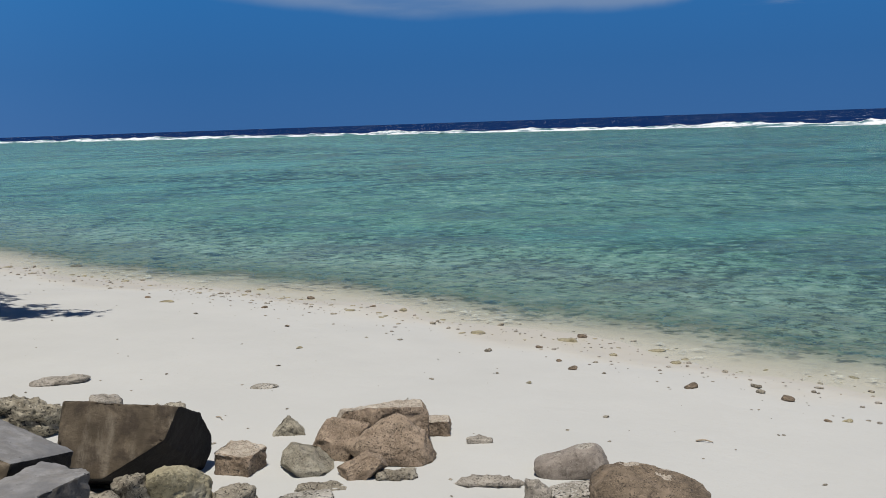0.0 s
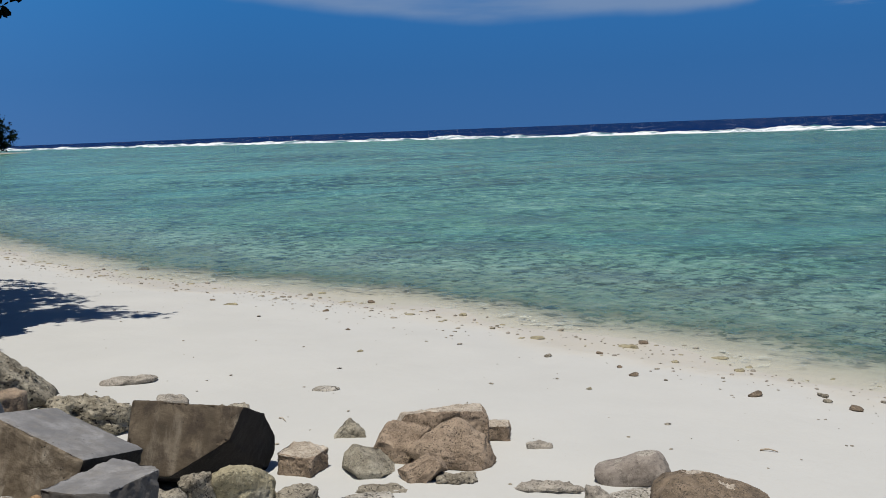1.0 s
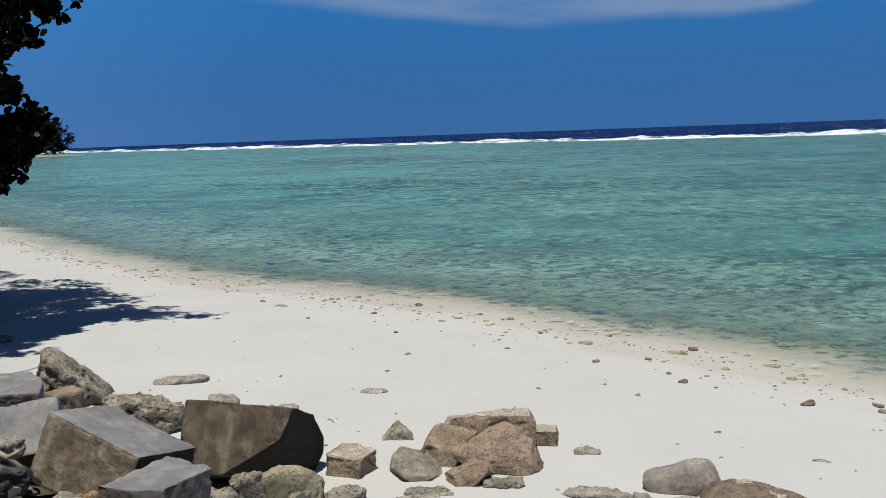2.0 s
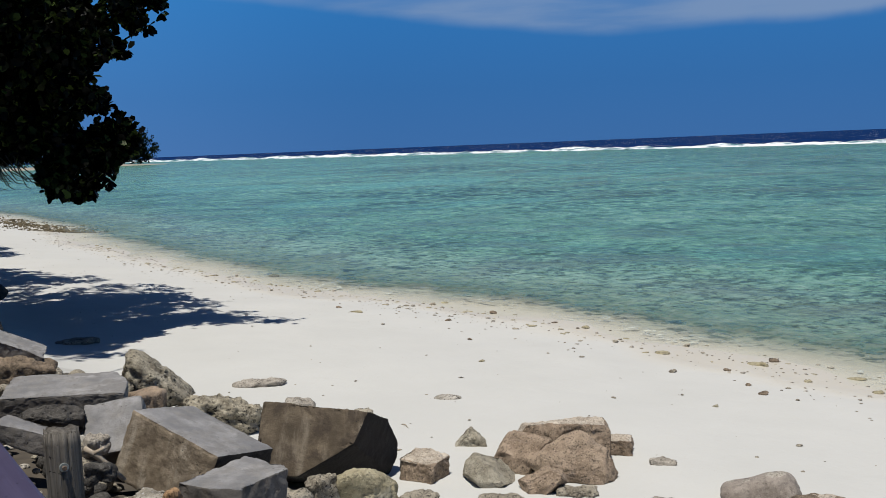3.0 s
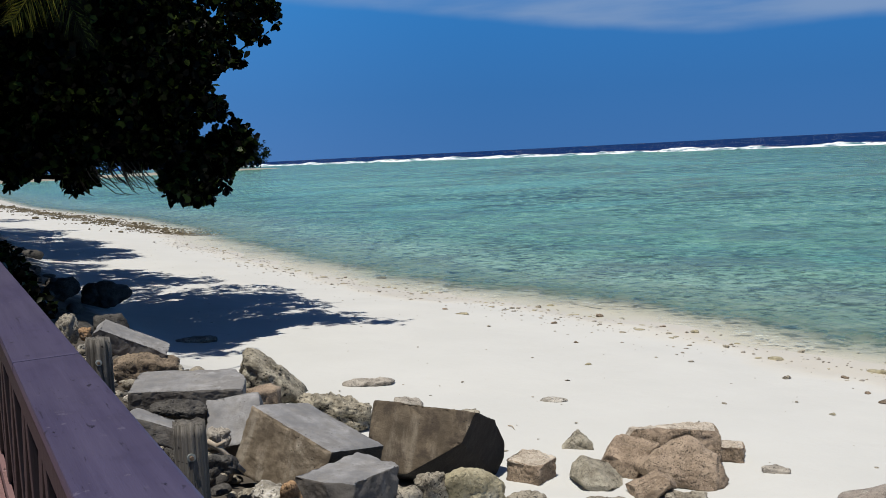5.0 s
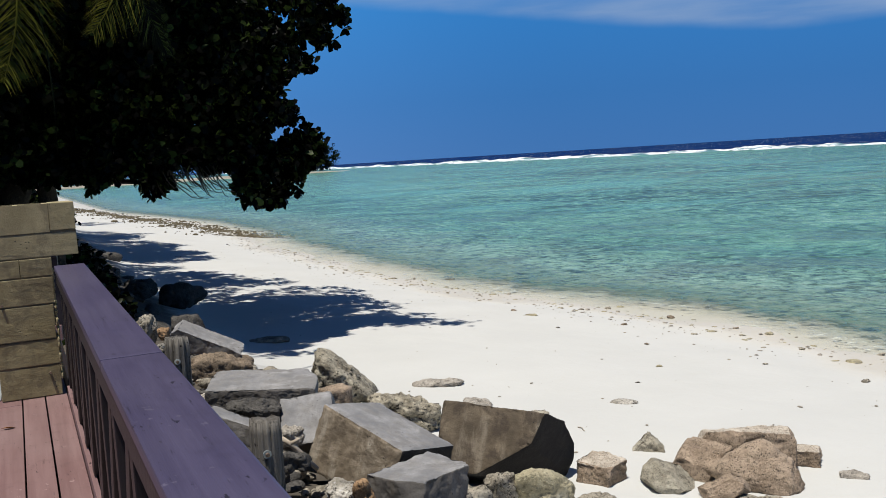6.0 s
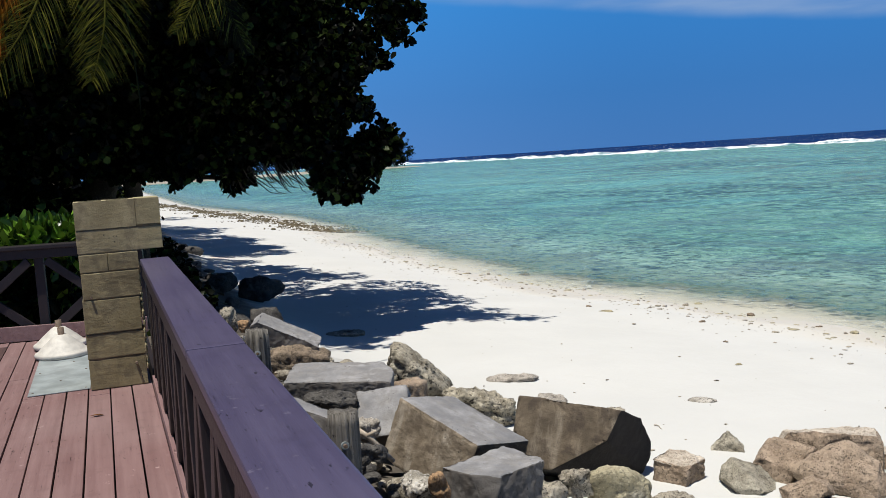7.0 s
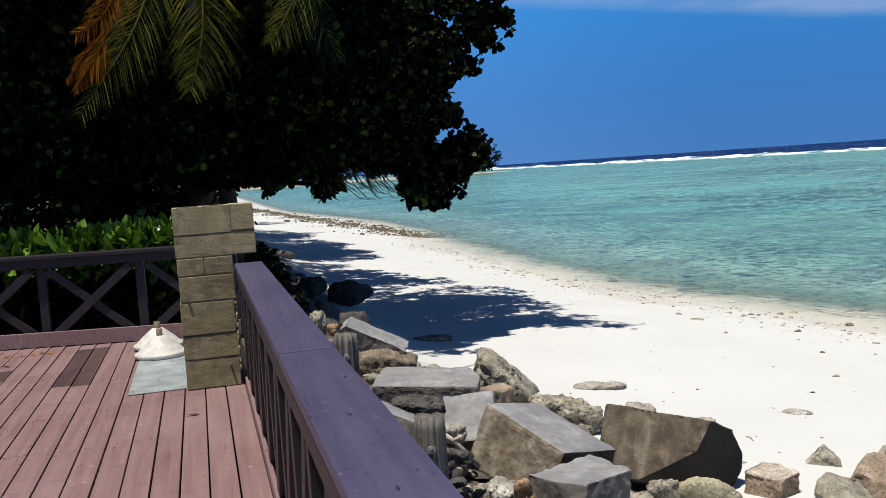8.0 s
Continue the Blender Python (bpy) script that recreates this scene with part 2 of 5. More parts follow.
def concrete_material(name, dark, light, warm, bump=0.6, pale=None, stain=None):
    m, k, out = material(name)
    p = local(k)
    s = k.add("ShaderNodeMapping", {"Vector": p, "Scale": (7, 7, 1.6)}).outputs[0]
    c = k.mix(k.range(k.noise(p, 3.5, 5), 0.32, 0.68), dark, light)
    c = k.mix(k.range(k.noise(s, 1.6, 5, 0.6), 0.45, 0.7, 0, 0.6), c, warm)
    c = k.mix(k.range(k.noise(p, 90, 3), 0.4, 0.8, 0, 0.4), c, dark)
    if pale:
        c = k.mix(k.math("MULTIPLY", k.range(k.noise(s, 1.3, 6, 0.7), 0.50, 0.70), 0.6), c, pale)
    if stain:
        c = k.mix(k.range(k.noise(p, 3.3, 6, 0.68, 0.4), 0.47, 0.60, 0, 0.85), c, stain)
        c = k.mix(k.range(k.noise(s, 1.1, 6, 0.7), 0.56, 0.68, 0, 0.6), c, stain)
    hole = k.math("MULTIPLY", k.range(k.voronoi(p, 26), 0.16, 0.07), k.range(k.noise(p, 5, 2), 0.5, 0.62))
    c = k.mix(hole, c, (0.03, 0.027, 0.022))
    h = k.math("SUBTRACT", k.math("ADD", k.noise(p, 22, 6, 0.7), k.math("MULTIPLY", k.noise(p, 110, 3), 0.4)), hole)
    finish(k, out, c, 0.9, h, bump, 0.02)
    return m


def board_material(name, base, worn, bare, along=(0.6, 14, 14), rough=0.5, relief=0.25):
    m, k, out = material(name)
    rnd = k.add("ShaderNodeObjectInfo").outputs["Random"]
    p = where(k)
    q = k.add("ShaderNodeVectorMath", {0: k.add("ShaderNodeMapping", {"Vector": p, "Scale": along}).outputs[0],
                                       1: k.add("ShaderNodeCombineXYZ", {0: k.math("MULTIPLY", rnd, 53), 2: k.math("MULTIPLY", rnd, 17)}).outputs[0]}, operation="ADD").outputs[0]
    c = k.mix(k.range(k.noise(q, 1.5, 5, 0.6), 0.3, 0.7), base, worn)
    c = k.mix(k.math("MULTIPLY", rnd, 0.35), c, worn)
    chip = k.math("MULTIPLY", k.range(k.noise(p, 16, 6, 0.75), 0.60, 0.655), k.range(k.noise(p, 1.9, 2), 0.47, 0.58))
    c = k.mix(k.math("MULTIPLY", chip, 0.7), c, [min(0.6, 1.7 * q) for q in bare])
    mark = k.math("MULTIPLY", k.range(k.noise(k.add("ShaderNodeMapping", {"Vector": p, "Scale": (30, 12, 30)}).outputs[0], 1.2, 4, 0.7), 0.635, 0.665), k.range(k.noise(p, 3.1, 2), 0.46, 0.56))
    c = k.mix(mark, c, [0.25 * q for q in base])
    scratch = k.math("MULTIPLY", k.range(k.noise(k.add("ShaderNodeMapping", {"Vector": p, "Scale": (46, 3.2, 46)}).outputs[0], 1.0, 5, 0.75), 0.625, 0.65), k.range(k.noise(p, 2.3, 3), 0.44, 0.55))
    c = k.mix(k.math("MULTIPLY", scratch, 0.8), c, [0.2 * q for q in base])
    c = k.mix(k.range(k.noise(p, 8.0, 5, 0.7), 0.52, 0.7, 0, 0.35), c, [0.6 * q for q in base])
    c = k.mix(k.range(k.noise(p, 1.1, 4), 0.35, 0.75, 0, 0.3), c, bare)
    finish(k, out, c, rough, k.noise(q, 3, 5), relief, 0.012)
    return m


def leaf_material(name, dark, light, rough=0.45, glow=0.0, shine=0.06, rare=2.2):
    m, k, out = material(name)
    r = k.add("ShaderNodeNewGeometry").outputs["Random Per Island"]
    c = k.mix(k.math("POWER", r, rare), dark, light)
    pr = finish(k, out, c, rough, **{"Specular IOR Level": shine})
    if glow:
        t = k.add("ShaderNodeBsdfTranslucent", {"Color": k.mix(0.5, c, light)})
        mx = k.add("ShaderNodeMixShader", {0: glow, 1: pr.outputs[0], 2: t.outputs[0]})
        k.link(mx.outputs[0], out.inputs[0])
    return m


def plain(name, color, rough=0.6, scale=20, spread=0.25, metallic=0.0):
    m, k, out = material(name)
    p = local(k)
    c = k.mix(k.range(k.noise(p, scale, 5), 0.3, 0.7), [v * (1 - spread) for v in color], [min(1, v * (1 + spread)) for v in color])
    finish(k, out, c, rough, k.noise(p, scale * 4, 4), 0.2, 0.01, Metallic=metallic)
    return m


SAND = sand_material()
SEA = sea_material()
FOAM = foam_material()
# paler stone for upward faces: the sun on the tops is in its colour
SUNLIT_TOP_STONE = stone_material("pale_sunlit_stone_top", (0.33, 0.27, 0.205), (0.58, 0.51, 0.42), pits=48, speck_amount=0.6)
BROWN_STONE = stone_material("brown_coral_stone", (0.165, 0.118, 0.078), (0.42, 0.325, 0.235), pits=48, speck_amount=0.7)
SPECKLED_STONE = stone_material("grey_speckled_stone", (0.21, 0.185, 0.135), (0.44, 0.405, 0.32), pits=55, speck_amount=0.75)
SMOOTH_STONE = stone_material("smooth_brown_stone", (0.17, 0.14, 0.115), (0.33, 0.29, 0.25), pits=70, speck_amount=0.35, bump=0.35)
DARK_TAN_STONE = stone_material("rough_dark_tan_stone", (0.10, 0.075, 0.05), (0.28, 0.215, 0.15), pits=44, speck_amount=0.75)
PALE_STONE = stone_material("pale_pitted_stone", (0.22, 0.195, 0.16), (0.46, 0.42, 0.36), pits=45)
GREY_STONE = stone_material("grey_coral_stone", (0.13, 0.11, 0.08), (0.42, 0.38, 0.30), speck_amount=0.9, pits=30, bump=0.8)
YELLOW_STONE = stone_material("yellowish_stone", (0.27, 0.235, 0.14), (0.43, 0.385, 0.26), pits=22, speck_amount=0.3, stain=(0.27, 0.26, 0.22))
TAN_CORAL = stone_material("tan_pitted_coral", (0.13, 0.11, 0.075), (0.48, 0.435, 0.335), speck_amount=0.95, pits=22, bump=0.95)
BROWN_RUBBLE = stone_material("brown_rubble", (0.05, 0.04, 0.022), (0.16, 0.13, 0.075), pits=10)
ORANGE_STONE = stone_material("orange_brown_stone", (0.20, 0.11, 0.045), (0.42, 0.27, 0.15), pits=30)
# dark stone; shade below the trees and between rubble is put into its colour
DARK_STONE = stone_material("dark_shaded_stone", (0.025, 0.023, 0.021), (0.10, 0.093, 0.083), pits=30)
CORAL = stone_material("bleached_coral", (0.20, 0.18, 0.14), (0.62, 0.58, 0.51), speck_amount=0.95, pits=24, bump=0.9)
CONCRETE = concrete_material("weathered_concrete", (0.155, 0.154, 0.156), (0.325, 0.32, 0.318), (0.225, 0.212, 0.195), 0.45, None, (0.17, 0.164, 0.158))
# brown stain and streaks, also darker than the tops to deepen the sides' shade
CONCRETE_SIDE = concrete_material("stained_shaded_block_side", (0.14, 0.108, 0.072), (0.33, 0.272, 0.20), (0.11, 0.083, 0.052), 0.4, (0.37, 0.33, 0.265), (0.10, 0.076, 0.05))
# broken and undercut faces; their deep shade is part of this near-black colour
CONCRETE_BROKEN_SHADE = concrete_material("broken_concrete_shade", (0.008, 0.0068, 0.006), (0.026, 0.021, 0.018), (0.014, 0.011, 0.009))
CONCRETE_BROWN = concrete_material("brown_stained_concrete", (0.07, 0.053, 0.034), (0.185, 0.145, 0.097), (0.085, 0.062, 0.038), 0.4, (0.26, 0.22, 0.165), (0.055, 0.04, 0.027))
BLOCKWORK = concrete_material("grey_concrete_block", (0.20, 0.165, 0.082), (0.31, 0.265, 0.142), (0.24, 0.20, 0.105), 0.3, None, (0.155, 0.128, 0.072))
BLOCK_PALE = concrete_material("pale_concrete_block", (0.24, 0.20, 0.105), (0.40, 0.34, 0.19), (0.30, 0.255, 0.138), 0.3, None, (0.19, 0.158, 0.09))
# block sides in shade: grey concrete at half brightness, the shade in its colour
CONCRETE_GREY_SHADE = concrete_material("shaded_grey_block_side", (0.08, 0.073, 0.066), (0.18, 0.167, 0.152), (0.09, 0.072, 0.054), 0.4)
MORTAR = concrete_material("mortar", (0.13, 0.107, 0.06), (0.24, 0.20, 0.12), (0.10, 0.082, 0.048))
SAND_FAR = plain("far_sand", (0.26, 0.24, 0.20), 0.9, 0.2, 0.2)
RAIL_PAINT = board_material("purple_rail_paint", (0.047, 0.040, 0.080), (0.067, 0.058, 0.108), (0.092, 0.083, 0.122), (14, 0.6, 14), 0.42)
FRAME_PAINT = board_material("dark_rail_paint", (0.006, 0.0045, 0.0055), (0.013, 0.0092, 0.011), (0.028, 0.018, 0.019), (14, 14, 0.8), 0.5)
DECK_PAINT = board_material("red_deck_paint", (0.148, 0.081, 0.078), (0.215, 0.131, 0.126), (0.28, 0.205, 0.196), (14, 0.6, 14), 0.5)
OLD_BOARD = board_material("dark_bare_board", (0.028, 0.012, 0.012), (0.062, 0.029, 0.027), (0.085, 0.05, 0.046), (14, 0.6, 14), 0.7)
DRY_LEAF = leaf_material("dry_leaf", (0.22, 0.10, 0.035), (0.42, 0.26, 0.08), 0.7)
OLD_WOOD = board_material("grey_weathered_wood", (0.02, 0.017, 0.014), (0.22, 0.205, 0.18), (0.09, 0.07, 0.05), (38, 38, 1.2), 0.9, 1.0)
DRIFT = board_material("bleached_driftwood", (0.30, 0.24, 0.17), (0.48, 0.41, 0.32), (0.25, 0.19, 0.13), (18, 18, 18), 0.8)
BARK = stone_material("tree_bark", (0.02, 0.016, 0.012), (0.06, 0.05, 0.038), pits=20)
# near-black with few bright leaves: crown shade and sun glints put into the colour
LEAF = leaf_material("shaded_tree_leaf", (0.0006, 0.0013, 0.0004), (0.06, 0.092, 0.019), 0.42, 0.0, 0.07, 5.5)
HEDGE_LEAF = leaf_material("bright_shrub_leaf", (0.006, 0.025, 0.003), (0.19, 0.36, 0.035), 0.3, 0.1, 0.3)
# near-black copy of the hedge leaf: shade inside the shrubs put into colour
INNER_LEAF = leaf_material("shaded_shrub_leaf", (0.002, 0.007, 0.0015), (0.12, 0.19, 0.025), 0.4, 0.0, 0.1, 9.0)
PALM_LEAF = leaf_material("palm_leaf", (0.012, 0.021, 0.003), (0.31, 0.29, 0.038), 0.4, 0.25, 0.1)
DEAD_PALM = leaf_material("dead_palm_leaf", (0.04, 0.012, 0.001), (0.45, 0.17, 0.012), 0.6, 0.3)
FAR_LEAF = leaf_material("far_foliage", (0.005, 0.011, 0.006), (0.014, 0.025, 0.012), 0.8)
WHITE_SHELL = plain("weathered_white_paint", (0.48, 0.455, 0.40), 0.6, 12, 0.15)
ZINC = plain("grey_sheet_metal", (0.34, 0.38, 0.38), 0.45, 6, 0.2, 0.35)
RUST = plain("rusty_steel", (0.14, 0.10, 0.07), 0.8, 40, 0.4)

# ---- mesh helpers ----


def part(name, bm, mat, parent=None, label=""):
    me = bpy.data.meshes.new(name)
    bm.to_mesh(me)
    bm.free()
    me.materials.append(mat)
    ob = new(name, me)
    if parent:
        ob.parent = parent
    if label:
        ob["label"] = label
    return ob


def mesh_from(name, verts, faces, mat, parent=None, smooth=False):
    me = bpy.data.meshes.new(name)
    me.from_pydata(verts, [], faces)
    me.materials.append(mat)
    if smooth:
        me.polygons.foreach_set("use_smooth", [True] * len(me.polygons))
    ob = new(name, me)
    if parent:
        ob.parent = parent
    return ob


def empty(name, m=None):
    ob = new(name)
    if m is not None:
        ob.matrix_world = m
    return ob


def box_bm(sx, sy, sz, at=(0, 0, 0), bevel=0.006, rot=None):
    bm = bmesh.new()
    m = Matrix.Translation(at) @ (rot if rot is not None else Matrix.Identity(4)) @ Matrix.Diagonal((sx, sy, sz, 1))
    bmesh.ops.create_cube(bm, size=1, matrix=m)
    if bevel:
        bmesh.ops.bevel(bm, geom=bm.edges[:], offset=bevel, segments=2, affect="EDGES", profile=0.6)
    return bm


def tube(points, radii, sides=8):
    """Vertices and faces of a tapered tube through the points."""
    verts, faces = [], []
    for i, (p, r) in enumerate(zip(points, radii)):
        a = Vector(points[min(i + 1, len(points) - 1)]) - Vector(points[max(i - 1, 0)])
        q = a.to_track_quat("Z", "X")
        for j in range(sides):
            t = 2 * math.pi * j / sides
            verts.append(Vector(p) + q @ Vector((r * math.cos(t), r * math.sin(t), 0)))
    for i in range(len(points) - 1):
        for j in range(sides):
            a, b = i * sides + j, i * sides + (j + 1) % sides
            faces.append((a, b, b + sides, a + sides))
    faces.append(tuple(range(sides - 1, -1, -1)))
    faces.append(tuple(range((len(points) - 1) * sides, len(points) * sides)))
    return [tuple(v) for v in verts], faces


def tube_ob(name, points, radii, mat, parent=None, sides=8):
    me = bpy.data.meshes.new(name)
    v, f = tube(points, radii, sides)
    me.from_pydata(v, [], f)
    me.polygons.foreach_set("use_smooth", [True] * len(me.polygons))
    me.materials.append(mat)
    ob = new(name, me)
    if parent:
        ob.parent = parent
    return ob


BOX = [(1, 0, 0), (-1, 0, 0), (0, 1, 0), (0, -1, 0), (0, 0, 1), (0, 0, -1)]
ICO = {}


def ico(level):
    if level not in ICO:
        bm = bmesh.new()
        bmesh.ops.create_icosphere(bm, subdivisions=level, radius=1)
        ICO[level] = (np.array([v.co[:] for v in bm.verts]), [tuple(v.index for v in f.verts) for f in bm.faces])
        bm.free()
    return ICO[level]


def cube_grid(n_):
    """Points on a cube's faces, n_ squares along each edge."""
    key = -n_
    if key not in ICO:
        bm = bmesh.new()
        bmesh.ops.create_cube(bm, size=2)
        bmesh.ops.subdivide_edges(bm, edges=bm.edges[:], cuts=n_ - 1, use_grid_fill=True)
        bm.verts.index_update()
        # closer together along the edges
        pts = np.array([v.co[:] for v in bm.verts])
        pts = np.sin(pts * math.pi / 2)
        ICO[key] = (pts / np.linalg.norm(pts, axis=1)[:, None], [tuple(v.index for v in f.verts) for f in bm.faces])
        bm.free()
    return ICO[key]


def rock_mesh(name, size, seed, mat, sharp=9, cuts=5, rough=0.05, level=4, planes=(), fine=1.0, box=True, grain=1.0, skins=(), jag=0.0, block=0):
    """A stone: a body bounded by planes (a box of the given size, random cuts and own planes), rounded, with relief."""
    rng = random.Random(seed)
    d, faces = cube_grid(block) if block else ico(level)
    half = np.array(size) / 2
    acc = np.zeros(len(d))
    flat = []
    if box:
        flat += [(Vector(v), 1.0) for v in BOX]
    for _ in range(cuts):
        v = Vector((rng.gauss(0, 1), rng.gauss(0, 1), rng.gauss(0, 0.8))).normalized()
        flat.append((v, rng.uniform(0.85, 1.12) if not box else rng.uniform(1.05, 1.3)))
    for x, y, z, h in planes:
        v = Vector((x, y, z))
        flat.append((v.normalized(), h))
    for v, h in flat:
        acc += np.maximum(d @ np.array(v) / h, 0) ** sharp
    r = acc ** (-1.0 / sharp)
    p = d * r[:, None] * half
    big = min(size)
    off = Vector((seed * 1.7, seed * 0.31, seed * 0.77))
    out = np.empty_like(p)
    for i, (a, b) in enumerate(zip(p, d)):
        q = Vector(a)
        s = noise.fractal(q * (2.2 / big) + off, 1.0, 2.0, 3) * rough * big
        s += noise.fractal(q * 16 + off, 0.8, 2.0, 5) * 0.016 * fine
        if jag:
            s += (0.5 - abs(noise.fractal(q * 7 + off, 0.9, 2.1, 4))) * jag
        if grain > 1:
            s -= max(0, noise.noise(q * 30 + off)) * 0.012 * (grain - 1)
        out[i] = a + b * s
    me = bpy.data.meshes.new(name)
    me.from_pydata(out.tolist(), [], faces)
    me.polygons.foreach_set("use_smooth", [True] * len(me.polygons))
    me.materials.append(mat)
    if skins:
        for skin in skins:
            me.materials.append(skin[2])
        tri = np.array(faces)
        nrm = np.cross(p[tri[:, 1]] - p[tri[:, 0]], p[tri[:, 2]] - p[tri[:, 0]])
        nrm /= np.maximum(np.linalg.norm(nrm, axis=1), 1e-12)[:, None]
        index = np.zeros(len(tri), dtype=np.int32)
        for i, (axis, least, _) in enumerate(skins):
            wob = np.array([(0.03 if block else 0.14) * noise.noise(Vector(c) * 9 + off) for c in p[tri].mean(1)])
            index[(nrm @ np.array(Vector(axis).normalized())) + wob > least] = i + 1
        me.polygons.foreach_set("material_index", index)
    return me


def rock(name, label, at, size, turn, seed, mat, category="rock", group="beach rocks", **how):
    """at: middle of the base; turn: (tilt over x, tilt over y, heading)."""
    me = rock_mesh(name, size, seed, mat, **how)
    ob = new(name, me)
    ob.matrix_world = pose(at[0], at[1], at[2] + size[2] * 0.5, *turn)
    return tagged(ob, label, category, group)


def hewn_mesh(name, size, seed, mat, cuts=(), bevel=0.015, cell=0.03, rough=0.008, grain=0.0, wave=0.02, chips=0, scoops=(), skins=None, wear=0.009):
    """A broken block: a box trimmed by planes (x, y, z, distance from the middle, material), hollowed by balls
    (x, y, z, radius, material), with worn edges and relief. skins: materials of the box's own sides."""
    rng = random.Random(seed)
    mats = [mat]

    def slot(m):
        if m is None:
            return 0
        if m not in mats:
            mats.append(m)
        return mats.index(m)

    bm = bmesh.new()
    bmesh.ops.create_cube(bm, size=1, matrix=Matrix.Diagonal((*size, 1)))
    bm.normal_update()
    sides = {"+x": (1, 0, 0), "-x": (-1, 0, 0), "+y": (0, 1, 0), "-y": (0, -1, 0), "+z": (0, 0, 1), "-z": (0, 0, -1)}
    for key, m in (skins or {}).items():
        for face in bm.faces:
            if face.normal.dot(Vector(sides[key])) > 0.9:
                face.material_index = slot(m)
    planes = list(cuts)
    half = Vector(size) / 2
    for _ in range(chips):
        v = Vector([rng.choice((-1, 1)) * rng.uniform(0.25, 1) / (2 * q) for q in half])
        v.normalize()
        planes.append((*v, sum(abs(a * b) for a, b in zip(v, half)) * rng.uniform(0.80, 0.93), None))
    for x, y, z, dist, m in planes:
        v = Vector((x, y, z)).normalized()
        r = bmesh.ops.bisect_plane(bm, geom=bm.verts[:] + bm.edges[:] + bm.faces[:], plane_co=v * dist, plane_no=v, clear_outer=True)
        rim = [e for e in r["geom_cut"] if isinstance(e, bmesh.types.BMEdge)]
        if len(rim) > 2:
            for face in bmesh.ops.holes_fill(bm, edges=rim, sides=0)["faces"]:
                face.material_index = slot(m)
    if bevel:
        bmesh.ops.bevel(bm, geom=bm.edges[:], offset=bevel, segments=2, affect="EDGES", profile=0.6, clamp_overlap=True, material=-1)
    for _ in range(8):
        bmesh.ops.triangulate(bm, faces=bm.faces[:])
        long = [e for e in bm.edges if e.calc_length() > cell]
        if not long:
            break
        bmesh.ops.subdivide_edges(bm, edges=long, cuts=1)
    bmesh.ops.triangulate(bm, faces=bm.faces[:])
    bm.normal_update()
    for x, y, z, rad, m in scoops:
        c = Vector((x, y, z))
        for face in bm.faces:
            if (face.calc_center_median() - c).length < rad * (1 + 0.05 * noise.noise(face.calc_center_median() * 20)):
                face.material_index = slot(m)
        for vert in bm.verts:
            d = vert.co - c
            if d.length < rad:
                vert.co = c + d.normalized() * rad
    bm.normal_update()
    off = Vector((seed * 1.7, seed * 0.31, seed * 0.77))
    walls = [(Vector(v), abs(Vector(v).dot(half))) for v in BOX] + [(Vector(c[:3]).normalized(), c[3]) for c in planes]
    moves = []
    for vert in bm.verts:
        q = vert.co
        gaps = sorted(max(0.0, dist - q.dot(v)) for v, dist in walls)
        edge = math.exp(-(gaps[1] / 0.04) ** 2)
        d = noise.fractal(q * 3.1 + off, 1.0, 2.0, 2) * wave + noise.fractal(q * 19 + off, 0.8, 2.0, 4) * rough
        d -= grain * max(0.0, noise.noise(q * 33 + off)) + 0.6 * grain * max(0.0, noise.noise(q * 13 - off))
        d -= edge * wear * max(0.0, 0.25 + noise.fractal(q * 11 - off, 0.9, 2.0, 3))
        moves.append(vert.normal * d)
    for vert, d in zip(bm.verts, moves):
        vert.co += d
    me = bpy.data.meshes.new(name)
    bm.to_mesh(me)
    bm.free()
    me.polygons.foreach_set("use_smooth", [True] * len(me.polygons))
    for m in mats:
        me.materials.append(m)
    return me


def hewn(name, label, at, size, turn, seed, mat, category="rock", group="beach rocks", **how):
    """at: middle of the base; turn: (tilt over x, tilt over y, heading)."""
    ob = new(name, hewn_mesh(name, size, seed, mat, **how))
    ob.matrix_world = pose(at[0], at[1], at[2] + size[2] * 0.5, *turn)
    return tagged(ob, label, category, group)


def facing(x, y):
    """The heading at which a thing's x axis runs across the line of sight from the deck."""
    return -math.degrees(math.atan2(x, y))


def beach(x, y=0.0):
    """Height of the beach: rubble bank beside the deck, sand that falls to the water, lagoon floor."""
    return float(np.interp(x, GX, GZ))


GX = [-4500, -60, -1.0, 0.3, 1.2, 1.9, 2.5, 3.0, 6.0, 10.0, 14.0, 30.0, 60.0, 200.0, 240.0, 4500]
GZ = [-0.45, -0.5, -0.4, -0.30, -0.46, -0.70, -0.92, -1.0, -1.12, -1.42, -1.75, -2.4, -2.8, -2.6, -8.0, -20.0]
WATER = -1.42

# ---- ground and sea ----


def spaced(stops):
    out = []
    for a, b, step in stops:
        out += list(np.arange(a, b, step))
    return out + [stops[-1][1]]


def sheet(name, xs, ys, height, mat):
    v = [(x, y, height(x, y)) for y in ys for x in xs]
    w = len(xs)
    f = [(j * w + i, j * w + i + 1, (j + 1) * w + i + 1, (j + 1) * w + i) for j in range(len(ys) - 1) for i in range(w - 1)]
    return mesh_from(name, v, f, mat, smooth=True)


def ramp_up(v, lo, hi):
    t = min(1.0, max(0.0, (v - lo) / (hi - lo)))
    return t * t * (3 - 2 * t)


def shore_bend(y):
    """How far the waterline swings in towards the trees along the beach."""
    return 1.55 * ramp_up(y, 11.5, 21) * (1 - 0.65 * ramp_up(y, 33, 46)) + 3.0 * ramp_up(y, 52, 95)


